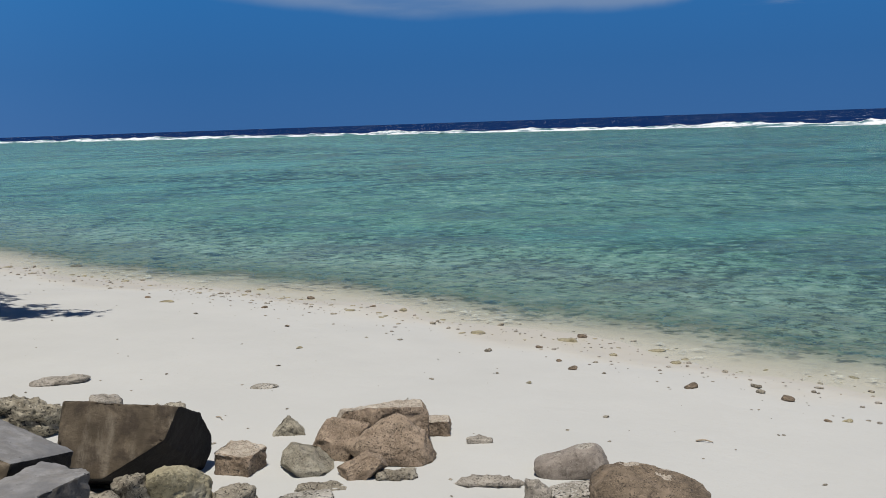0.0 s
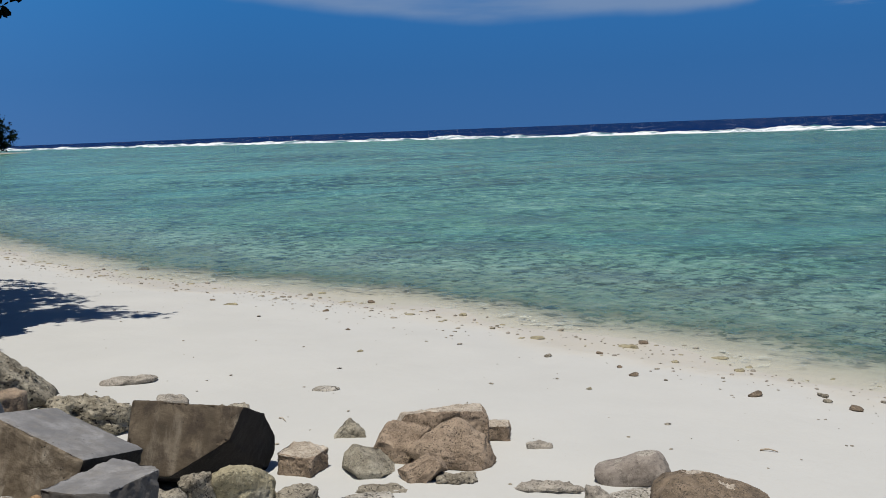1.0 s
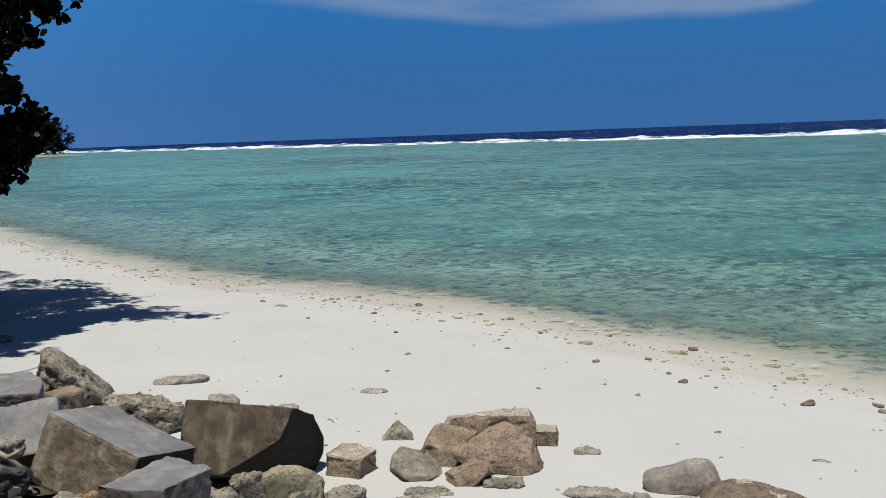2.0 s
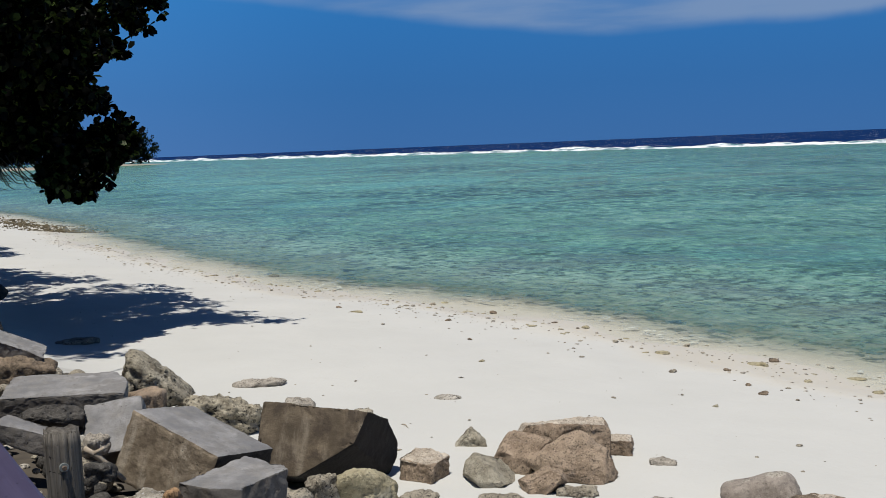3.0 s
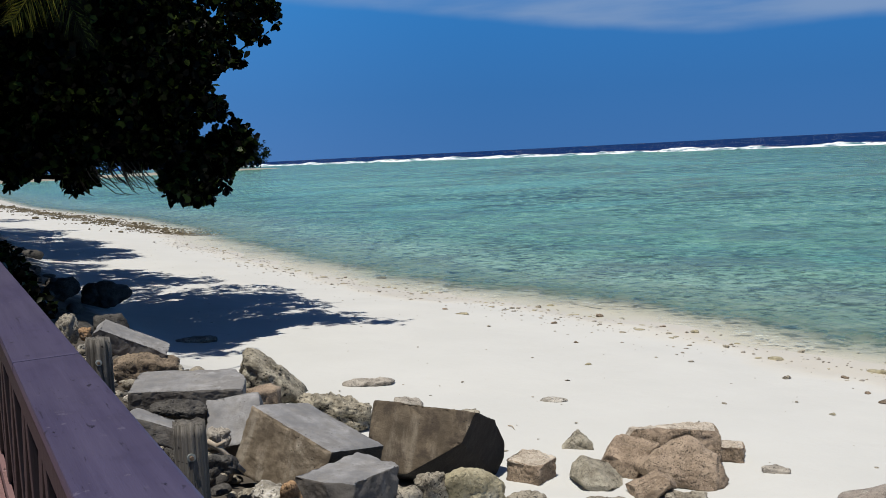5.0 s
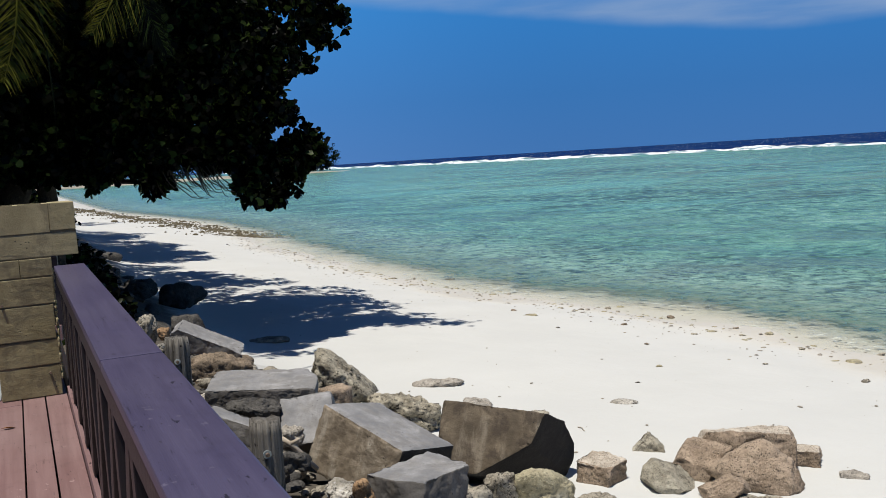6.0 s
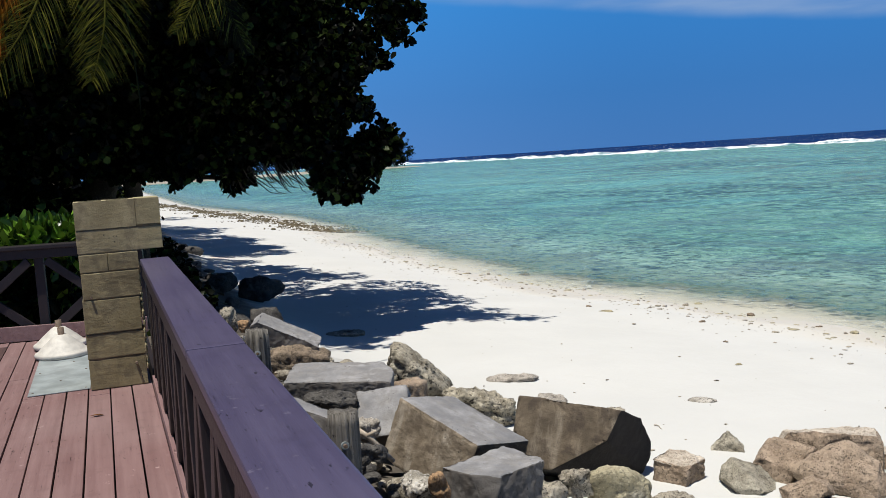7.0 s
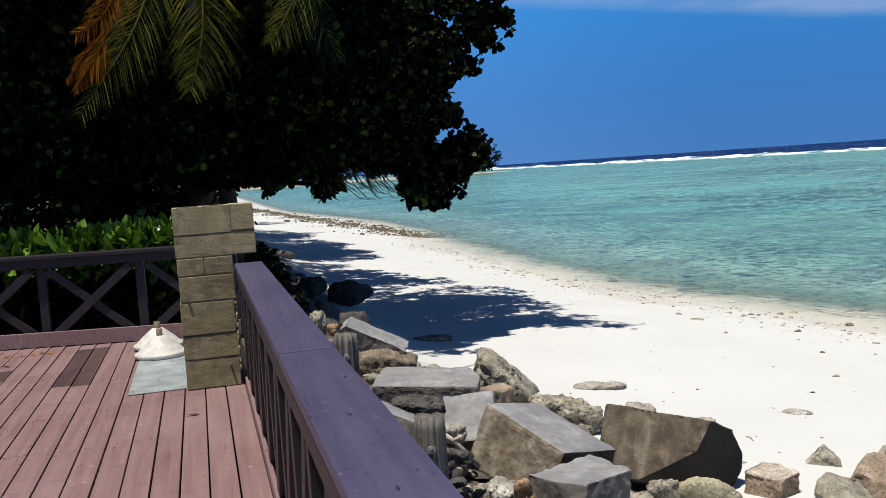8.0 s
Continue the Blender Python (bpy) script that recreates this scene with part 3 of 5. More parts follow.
def ground_height(x, y):
    z = beach(x + shore_bend(y) * ramp_up(x, 4.5, 8.0))
    if 0.2 < x < 16 and -15 < y < 80:
        q = Vector((x, y, 0))
        z += 0.035 * noise.noise(q * 0.55) + 0.012 * noise.noise(q * 1.9)
    return z


gx = [-4500, -1500, -500, -200, -80, -30, -12] + spaced([(-6, 0, 0.8), (0, 14, 0.22), (14, 30, 1.2)]) + [45, 60, 100, 150, 200, 240, 500, 1500, 4500]
gy = [-4500, -1500, -500, -150, -60, -25] + spaced([(-12, 0, 1.0), (0, 24, 0.25), (24, 80, 0.8)]) + [100, 140, 200, 300, 500, 1000, 2000, 4500]
ground = sheet("ground", gx, gy, ground_height, SAND)
tagged(ground, "white coral sand beach sloping into the lagoon", "beach", kind="structure")


def sea_height(x, y):
    if x < 6.5 or x > 40 or y < -15 or y > 60:
        return WATER
    q = Vector((x * 0.8, y * 0.35, 0))
    return WATER + 0.02 * noise.noise(q) + 0.012 * noise.noise(q * 2.7)


sx = [4.0, 6.0] + spaced([(7.0, 40, 0.3)]) + [50, 70, 100, 150, 200, 300, 600, 1500, 4500]
sy = [-4500, -1500, -500, -150, -60, -25] + spaced([(-15, 60, 0.6)]) + [80, 120, 200, 300, 500, 1000, 2000, 4500]
sea = sheet("water", sx, sy, sea_height, SEA)
tagged(sea, "clear turquoise lagoon with coral patches and deep blue sea beyond", "sea", kind="structure")


def breaker(x0, y0, y1, height, width, seed):
    """One broken wave on the reef's edge."""
    steps = int((y1 - y0) / 1.3)
    across = 11
    v, f = [], []
    for i in range(steps + 1):
        y = y0 + (y1 - y0) * i / steps
        fade = min(1, i / 10, (steps - i) / 10)
        h = height * fade * max(0.0, 0.45 + 1.2 * noise.noise(Vector((y * 0.045, seed, 0))) + 0.5 * noise.noise(Vector((y * 0.21, seed, 3))))
        x = x0 + 6 * noise.noise(Vector((y * 0.012, seed, 8)))
        for j in range(across):
            s = j / (across - 1)
            z = h * math.sin(math.pi * s) ** 0.8 + 0.45 * h * noise.fractal(Vector((y * 0.55, s * 4, seed)), 0.8, 2.0, 3)
            v.append((x + width * (s - 0.5), y, WATER - 0.05 + max(0, z)))
    for i in range(steps):
        for j in range(across - 1):
            a = i * across + j
            f.append((a, a + 1, a + 1 + across, a + across))
    ob = mesh_from("breaking_wave", v, f, FOAM, smooth=True)
    tagged(ob, "white breaking wave on the outer reef", "wave", "breakers on the reef")


breaker(186, -330, 330, 1.05, 11, 1)
breaker(196, -380, 420, 0.8, 8, 5)
breaker(182, 240, 820, 0.9, 10, 9)
breaker(205, 300, 1000, 0.95, 10, 14)
breaker(216, -420, 60, 1.1, 10, 21)
breaker(174, -300, 90, 0.4, 7, 33)

# ---- deck, railings and block pier ----
CAP_TOP = 0.94


def decking():
    """Boards of the deck, along the railing."""
    top = empty("deck")
    tagged(top, "red painted timber deck with worn boards", "deck", kind="structure")
    rng = random.Random(4)
    seams = {6: (5.08, 7.9), 8: (5.07, 8.4), 9: (5.83,)}
    for i in range(30):
        x = -0.0155 - 0.151 * i
        end = 9.66 + 0.25 * (-x - 0.4)
        stops = [-2.5, *seams.get(i, (rng.uniform(2.0, 4.2), rng.uniform(6.5, 8.6)) if i % 3 else (rng.uniform(2.0, 4.2),)), end]
        spans = [(a, b, DECK_PAINT) for a, b in zip(stops, stops[1:])]
        if i in (8, 9):
            spans = [(a, b, DECK_PAINT) for a, b in zip(stops[:2], stops[1:2] + [7.8 + 0.05 * (i == 9)])] + [(7.804 + 0.05 * (i == 9), 9.64, OLD_BOARD), (9.644, end, DECK_PAINT)]
        elif i == 13:
            spans = [(-2.5, 5.2, DECK_PAINT), (5.204, 8.4, DECK_PAINT), (8.404, 8.86, OLD_BOARD), (8.864, end, DECK_PAINT)]
        for a, b, paint in spans:
            part("board", box_bm(0.1415, b - a - 0.004, 0.036, (x + rng.uniform(-0.001, 0.001), (a + b) / 2, -0.018 - rng.uniform(0, 0.003)), 0.004), paint, top)
    part("joist", box_bm(4.48, 0.05, 0.18, (-2.19, -2.4, -0.13)), FRAME_PAINT, top)
    for y in (1.0, 3.4, 5.8, 8.2):
        part("joist", box_bm(4.48, 0.05, 0.18, (-2.19, y, -0.13)), FRAME_PAINT, top)
    part("fascia", box_bm(0.04, 12.2, 0.26, (0.105, 3.55, -0.14)), FRAME_PAINT, top)
    part("toe_board", box_bm(0.026, 9.55, 0.10, (0.072, 2.3, 0.012), 0.004), DECK_PAINT, top)
    nails = bmesh.new()
    for i in range(18):
        for y in (1.0, 3.4, 5.8, 8.2):
            for dx in (-0.045, 0.045):
                bmesh.ops.create_circle(nails, cap_ends=True, radius=0.005, segments=6, matrix=Matrix.Translation((-0.0155 - 0.151 * i + dx + rng.uniform(-0.006, 0.006), y + rng.uniform(-0.012, 0.012), 0.0015)))
    tagged(part("nail_heads", nails, RUST, top), kind="stuff")


decking()


def railing(name, start, end, bays, label, cap_width=0.2, cap_joint=None, toe=False, cap_paint=None, inset=0.0):
    """A rail with a broad cap, uprights and crossed braces, from start to end on the deck."""
    a, b = Vector(start), Vector(end)
    run = (b - a).length
    top = empty(name, Matrix.Translation(a) @ pose(0, 0, 0, 0, 0, math.degrees(math.atan2(b.y - a.y, b.x - a.x))))
    tagged(top, label, "railing", kind="structure")
    cuts = [0, *(cap_joint or []), run]
    for c, d in zip(cuts, cuts[1:]):
        part("cap", box_bm(d - c - 0.016, cap_width, 0.042, ((c + d) / 2, 0, CAP_TOP - 0.021), 0.008), cap_paint or RAIL_PAINT, top)
    part("top_rail", box_bm(run, 0.04, 0.09, (run / 2, 0.03 + 0.6 * inset, CAP_TOP - 0.088), 0.004), FRAME_PAINT, top)
    part("bottom_rail", box_bm(run, 0.04, 0.07, (run / 2, -0.03 if toe else 0.0, 0.04), 0.004), FRAME_PAINT, top)
    if toe:
        part("toe_board", box_bm(run, 0.04, 0.15, (run / 2, 0.09, 0.077), 0.004), DECK_PAINT, top)
    bay = run / bays
    lo, hi = 0.06, CAP_TOP - 0.135
    for i in range(bays + 1):
        x = min(max(i * bay, 0.05), run - 0.05)
        part("upright", box_bm(0.09, 0.045, CAP_TOP - 0.044 - lo + 0.05, (x, inset - 0.02, (CAP_TOP - 0.044 + lo - 0.05) / 2), 0.004), FRAME_PAINT, top)
    for i in range(bays):
        x = (i + 0.5) * bay
        w = bay - 0.10
        for sign, off in (((1, 0.012), (-1, 0.05)) if not inset else ((1, -0.01), (-1, 0.025))):
            length = math.hypot(w, hi - lo)
            part("brace", box_bm(length - 0.07, 0.034, 0.085, (x, inset * 0.5 + off, (lo + hi) / 2), 0.004, Matrix.Rotation(-sign * math.atan2(hi - lo, w), 4, "Y")), FRAME_PAINT, top)
    return top


railing("sea_railing", (0.152, -2.4, 0), (0.152, 7.06, 0), 17, "purple painted timber railing with a broad flat cap", 0.205, [5.53], inset=0.075)
railing("end_railing", (0.164, 9.649, 0), (-4.735, 10.877, 0), 5, "dark timber railing with crossed braces before the hedge", 0.2, None, True, FRAME_PAINT)


def hollow_block(x0, x1, depth, z0, z1):
    """A concrete block with two open cells in its top."""
    bm = bmesh.new()
    wall = 0.034
    mid = (x0 + x1) / 2
    xs, ys = (x0, x0 + wall, mid - wall / 2, mid + wall / 2, x1 - wall, x1), (0, wall, depth - wall, depth)
    top = [[bm.verts.new((x, y, z1)) for x in xs] for y in ys]
    for j in range(3):
        for i in range(5):
            ring = [top[j][i], top[j][i + 1], top[j + 1][i + 1], top[j + 1][i]]
            if j == 1 and i in (1, 3):
                low = [bm.verts.new((v.co.x, v.co.y, z1 - 0.12)) for v in ring]
                bm.faces.new(low)
                for a in range(4):
                    bm.faces.new((ring[a], low[a], low[(a + 1) % 4], ring[(a + 1) % 4]))
            else:
                bm.faces.new(ring)
    rim = top[0] + [row[-1] for row in top[1:]] + top[3][-2::-1] + [top[2][0], top[1][0]]
    foot = [bm.verts.new((v.co.x, v.co.y, z0)) for v in rim]
    for a in range(len(rim)):
        b = (a + 1) % len(rim)
        bm.faces.new((rim[a], foot[a], foot[b], rim[b]))
    bm.faces.new(foot)
    bmesh.ops.recalc_face_normals(bm, faces=bm.faces[:])
    return bm


def block_pier():
    top = empty("block_pier", Matrix.Translation((-0.372, 7.09, 0)))
    tagged(top, "pier of stained concrete blocks beside the railing", "pier")
    rng = random.Random(8)
    z = 0.0
    courses = [(0.228, (0.0, 0.405)), (0.187, (0.0, 0.41)), (0.253, (0.0, 0.40)), (0.198, (0.0, 0.408)), (0.137, (0.0, 0.2, 0.415)), (0.175, (0.0, 0.60)), (0.205, (0.0, 0.425, 0.60))]
    for course, (h, cuts) in enumerate(courses):
        for a, b in zip(cuts, cuts[1:]):
            if course == 6 and a == 0:
                part("block", hollow_block(a, b - 0.004, 0.39, z + 0.004, z + h), BLOCK_PALE, top, "pale hollow concrete block with open cells")
                continue
            bm = box_bm(b - a - 0.004, 0.39, h - 0.009, ((a + b) / 2 + rng.uniform(-0.004, 0.004), 0.195 + rng.uniform(-0.006, 0.004), z + h / 2 + 0.008 * (course == 6)), 0.005)
            bmesh.ops.subdivide_edges(bm, edges=bm.edges[:], cuts=5, use_grid_fill=True)
            for vert in bm.verts:
                q = vert.co * 14 + Vector((course, 0, 0))
                vert.co += Vector((0.5, -1, 0.5)) * (0.0016 * noise.fractal(q, 1.0, 2.0, 3) - 0.008 * max(0, noise.noise(q * 1.3) - 0.35))
            part("block", bm, BLOCK_PALE if course >= 5 else BLOCKWORK, top)
        bm = box_bm(cuts[-1] - 0.01, 0.376, 0.024, (cuts[-1] / 2, 0.197, z + h - 0.001), 0.003)
        bmesh.ops.subdivide_edges(bm, edges=bm.edges[:], cuts=8, use_grid_fill=True)
        for vert in bm.verts:
            vert.co.y -= 0.012 * max(0, noise.noise(vert.co * 17 + Vector((0, 0, course))))
            vert.co.z += 0.004 * noise.noise(vert.co * 11)
        if course < 6:
            part("mortar", bm, MORTAR, top)
        else:
            bm.free()
        z += h
    # mortar squeezed out on the flank beside the railing
    crust = bmesh.new()
    for i in range(70):
        zz = rng.uniform(0.12, 0.92)
        bmesh.ops.create_icosphere(crust, subdivisions=1, radius=rng.uniform(0.008, 0.02), matrix=Matrix.Translation((0.408 + rng.uniform(-0.004, 0.006), rng.uniform(0.0, 0.06), zz)) @ Matrix.Diagonal((0.7, 1, rng.uniform(0.8, 2.2), 1)))
    tagged(part("mortar_crust", crust, BLOCK_PALE, top), kind="stuff")
    for x, zz in ((0.06, 0.685), (0.33, 0.17)):
        v, f = tube([(x, 0.02, zz), (x + 0.003, -0.022, zz + 0.003)], [0.009, 0.009], 8)
        mesh_from("bolt", v, f, RUST, top)


block_pier()


def lathe(name, profile, mat, parent, segments=28):
    v, f = [], []
    for r, z in profile:
        for j in range(segments):
            t = 2 * math.pi * j / segments
            v.append((r * math.cos(t), r * math.sin(t), z))
    for i in range(len(profile) - 1):
        for j in range(segments):
            a, b = i * segments + j, i * segments + (j + 1) % segments
            f.append((a, b, b + segments, a + segments))
    f.append(tuple(range((len(profile) - 1) * segments, len(profile) * segments)))
    return mesh_from(name, v, f, mat, parent, True)


def lamp_base(x, y, z):
    top = empty("umbrella_base", Matrix.Translation((x, y, z)))
    tagged(top, "white weathered dome umbrella base with a short pipe", "umbrella base", "umbrella bases")
    lathe("dome", [(0.225, 0.0), (0.235, 0.008), (0.235, 0.03), (0.228, 0.04), (0.208, 0.048), (0.195, 0.062), (0.15, 0.105), (0.10, 0.148), (0.062, 0.178), (0.05, 0.186), (0.03, 0.188)], WHITE_SHELL, top)
    lathe("pipe", [(0.028, 0.16), (0.028, 0.25), (0.022, 0.25), (0.02, 0.2)], RUST, top, 14)


lamp_base(-0.62, 8.72, 0.012)
lamp_base(-0.66, 9.22, 0.012)
plate = part("sheet_metal_plate", box_bm(0.43, 1.9, 0.006, (-0.595, 8.12, 0.006), 0.001), ZINC)
for i, (x, y) in enumerate([(-0.78, 7.25), (-0.41, 7.22), (-0.6, 7.6), (-0.77, 8.0), (-0.42, 7.95), (-0.52, 8.35)]):
    v, f = tube([(x, y, 0.007), (x, y, 0.0125)], [0.009, 0.007], 8)
    mesh_from("screw", v, f, RUST, plate)
tagged(plate, "grey galvanised metal sheet lying on the deck", "metal sheet")

# ---- rubble bank ----


def timber_post(x, y, top_z, radius, label, seed):
    top = empty("timber_post", Matrix.Translation((x, y, 0)))
    tagged(top, label, "post", "weathered posts")
    rng = random.Random(seed)
    sides, rings = 56, 16
    v, f = [], []
    z0 = beach(x) - 0.1
    for i in range(rings + 1):
        z = z0 + (top_z - z0) * i / rings
        for j in range(sides):
            t = 2 * math.pi * j / sides
            groove = noise.noise(Vector((math.cos(t) * 4, math.sin(t) * 4, z * 0.6 + seed)))
            crack = abs(noise.noise(Vector((math.cos(t) * 7, math.sin(t) * 7, seed + z * 0.5))))
            r = radius * (1 + 0.07 * groove - 0.22 * max(0, 0.09 - crack) / 0.09 - 0.05 * max(0, noise.noise(Vector((math.cos(t) * 15, math.sin(t) * 15, seed + z * 0.3)))))
            if i == rings:
                r *= 0.94
            v.append((r * math.cos(t), r * math.sin(t), z + (0.022 * groove if i == rings else 0)))
    for i in range(rings):
        for j in range(sides):
            a, b = i * sides + j, i * sides + (j + 1) % sides
            f.append((a, b, b + sides, a + sides))
    f.append(tuple(range(rings * sides, (rings + 1) * sides)))
    shaft = mesh_from("shaft", v, f, OLD_WOOD, top, True)
    v, f = tube([(-0.2 * radius, -radius * 0.85, top_z - 0.145), (-0.22 * radius, -radius - 0.004, top_z - 0.145)], [0.02, 0.019], 14)
    washer = mesh_from("washer", v, f, ZINC, top)
    v, f = tube([(-0.22 * radius, -radius * 0.95, top_z - 0.145), (-0.24 * radius, -radius - 0.018, top_z - 0.145)], [0.011, 0.01], 6)
    mesh_from("bolt", v, f, RUST, washer)
    return top


timber_post(0.80, 4.10, 0.38, 0.072, "short grey weathered timber post with a bolt", 3)
timber_post(0.72, 6.12, 0.47, 0.08, "split grey weathered timber post beside the railing", 7)

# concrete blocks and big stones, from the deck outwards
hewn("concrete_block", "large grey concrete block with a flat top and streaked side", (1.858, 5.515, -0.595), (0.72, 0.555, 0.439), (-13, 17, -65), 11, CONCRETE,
     "concrete block", "dumped concrete blocks", bevel=0.024, cell=0.021, chips=2, wave=0.008, rough=0.0035, cuts=[(1, 0, -0.45, 0.30, CONCRETE_BROKEN_SHADE)], skins={"-y": CONCRETE_SIDE, "-x": CONCRETE_SIDE, "+x": CONCRETE_BROKEN_SHADE, "-z": CONCRETE_BROKEN_SHADE})
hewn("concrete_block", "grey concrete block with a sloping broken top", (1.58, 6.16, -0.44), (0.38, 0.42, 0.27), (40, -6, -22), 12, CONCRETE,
     "concrete block", "dumped concrete blocks", bevel=0.02, cell=0.025, chips=1, wave=0.008, rough=0.004, skins={"-x": CONCRETE_SIDE, "-y": CONCRETE_GREY_SHADE})
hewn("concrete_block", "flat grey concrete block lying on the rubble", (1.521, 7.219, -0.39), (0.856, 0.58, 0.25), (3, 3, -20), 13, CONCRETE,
     "concrete block", "dumped concrete blocks", bevel=0.026, cell=0.023, chips=2, wave=0.008, rough=0.005, cuts=[(0, -1, -0.25, 0.285, CONCRETE_GREY_SHADE), (1, 0.35, 0, 0.41, CONCRETE_BROKEN_SHADE)], skins={"-y": CONCRETE_GREY_SHADE, "-x": CONCRETE_SIDE})
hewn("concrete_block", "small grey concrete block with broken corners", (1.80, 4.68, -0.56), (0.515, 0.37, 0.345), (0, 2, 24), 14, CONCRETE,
     "concrete block", "dumped concrete blocks", bevel=0.03, cell=0.02, chips=1, wave=0.012, rough=0.006, cuts=[(1, -0.5, -0.1, 0.255, CONCRETE_GREY_SHADE), (-0.8, -0.6, 0.25, 0.27, CONCRETE_GREY_SHADE)], skins={"-y": CONCRETE_GREY_SHADE, "-x": CONCRETE_GREY_SHADE, "+x": CONCRETE_GREY_SHADE})
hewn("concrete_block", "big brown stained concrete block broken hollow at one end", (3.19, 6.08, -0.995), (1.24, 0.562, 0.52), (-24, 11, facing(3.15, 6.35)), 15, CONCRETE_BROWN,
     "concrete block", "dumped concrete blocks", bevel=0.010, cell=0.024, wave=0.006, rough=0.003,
     cuts=[(0.75, -0.55, -0.25, 0.21, CONCRETE_BROKEN_SHADE), (0.5, -0.5, -0.7, 0.165, CONCRETE_BROKEN_SHADE), (0.74, 0, 0.67, 0.425, CONCRETE_BROKEN_SHADE), (0.95, 0, 0.3, 0.475, CONCRETE_BROKEN_SHADE), (0.98, 0, -0.12, 0.485, CONCRETE_BROKEN_SHADE), (0.84, 0, -0.54, 0.455, CONCRETE_BROKEN_SHADE)],
     scoops=[(0.12, -0.42, -0.22, 0.26, CONCRETE_BROKEN_SHADE)], skins={"-z": CONCRETE_BROKEN_SHADE})
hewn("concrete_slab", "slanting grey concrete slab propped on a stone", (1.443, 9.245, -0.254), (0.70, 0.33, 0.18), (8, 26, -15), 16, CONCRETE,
     "concrete slab", "dumped concrete blocks", bevel=0.018, cell=0.03, chips=2, wave=0.010, rough=0.007, cuts=[(-0.8, 0, 0.6, 0.30, CONCRETE), (1, 0, -0.3, 0.315, CONCRETE_GREY_SHADE)], skins={"-y": CONCRETE_GREY_SHADE})
rock("rock", "grey pitted coral stone under a slab", (1.50, 9.049, -0.70), (0.56, 0.375, 0.44), (0, 16, -15), 17, DARK_TAN_STONE, group="bank stones", sharp=12, rough=0.07, grain=2.5, jag=0.07, level=5)
rock("rock", "brown coral stone under a block", (2.327, 7.916, -0.788), (0.273, 0.22, 0.311), (0, 0, 10), 18, BROWN_STONE, group="bank stones", sharp=26.4)
rock("rock", "dark weathered stone wedged between blocks", (1.211, 6.274, -0.164), (0.399, 0.24, 0.097), (4, 6, -15), 19, DARK_STONE, group="bank stones", sharp=5, cuts=14, rough=0.1, grain=2, jag=0.02, level=5, box=False)
rock("coral_rock", "pointed lump of pitted coral rock", (2.547, 8.324, -0.731), (0.659, 0.424, 0.562), (0, 0, facing(2.6, 8.3)), 20, TAN_CORAL, group="bank stones", sharp=7, cuts=6, rough=0.08, level=5, grain=3, fine=1.6, planes=[(0.75, -0.1, 0.7, 0.14), (-0.9, 0, 0.35, 0.9)], jag=0.06)
rock("coral_rock", "long low arm of bleached coral rock", (2.983, 7.98, -0.97), (0.757, 0.319, 0.288), (0, 14, facing(3.0, 8.0)), 21, TAN_CORAL, group="bank stones", sharp=4, rough=0.16, level=5, grain=4, fine=2, jag=0.05)

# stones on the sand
hewn("rock", "flat topped tan coral rock on the sand", (5.029, 5.629, -1.13), (0.78, 0.38, 0.345), (-8, 2, facing(4.98, 5.55)), 31, BROWN_STONE, cuts=[(-0.86, -0.1, 0.5, 0.335, SUNLIT_TOP_STONE), (0.8, 0, 0.6, 0.375, None), (-0.35, -0.9, 0.1, 0.20, None), (-0.15, 0.1, 1, 0.168, SUNLIT_TOP_STONE)],
     scoops=[(-0.16, -0.26, 0.03, 0.11, BROWN_STONE), (0.06, -0.27, 0.03, 0.12, BROWN_STONE)], skins={"+z": SUNLIT_TOP_STONE}, bevel=0.014, cell=0.022, wave=0.014, rough=0.008, grain=0.007)
hewn("rock", "angular tan coral rock leaning on a bigger one", (4.56, 5.60, -1.14), (0.34, 0.36, 0.29), (6, -4, facing(4.52, 5.62) + 60), 32, BROWN_STONE, cuts=[(-0.3, 0.8, 0.5, 0.19, None), (-0.4, -0.1, 0.9, 0.15, None), (0, -1, -0.3, 0.15, None), (-0.7, 0.5, -0.4, 0.2, None)],
     bevel=0.012, cell=0.02, wave=0.016, rough=0.008, grain=0.007)
rock("rock", "broad tan coral rock with a rounded pitted face", (4.731, 5.144, -1.171), (0.69, 0.338, 0.43), (-28, 4, facing(4.78, 5.08)), 33, BROWN_STONE, sharp=8, cuts=16, rough=0.05, level=5, grain=1.5, fine=0.8, box=False, planes=[(-0.72, -0.05, 0.70, 0.86), (0.95, -0.1, 0.3, 0.9), (0.1, -1, 0.1, 0.75), (-0.7, 0, -0.7, 0.9)])
hewn("rock", "square tan stone behind bigger rocks", (5.438, 5.442, -1.123), (0.31, 0.213, 0.15), (0, 0, facing(5.36, 5.22)), 34, BROWN_STONE, skins={"+z": SUNLIT_TOP_STONE}, bevel=0.016, cell=0.024, wave=0.02, rough=0.014, grain=0.005, chips=2)
hewn("rock", "speckled grey stone on the sand", (4.115, 5.444, -1.085), (0.40, 0.28, 0.20), (0, 14, facing(4.14, 5.5)), 35, SPECKLED_STONE, cuts=[(-0.8, -0.3, 0.5, 0.13, None), (0.5, -0.2, 0.8, 0.085, None), (-0.5, -0.4, -0.7, 0.125, None), (-0.1, -0.85, 0.5, 0.115, None), (0.6, -0.5, -0.6, 0.14, None)],
     bevel=0.014, cell=0.018, wave=0.018, rough=0.008, grain=0.005, chips=2)
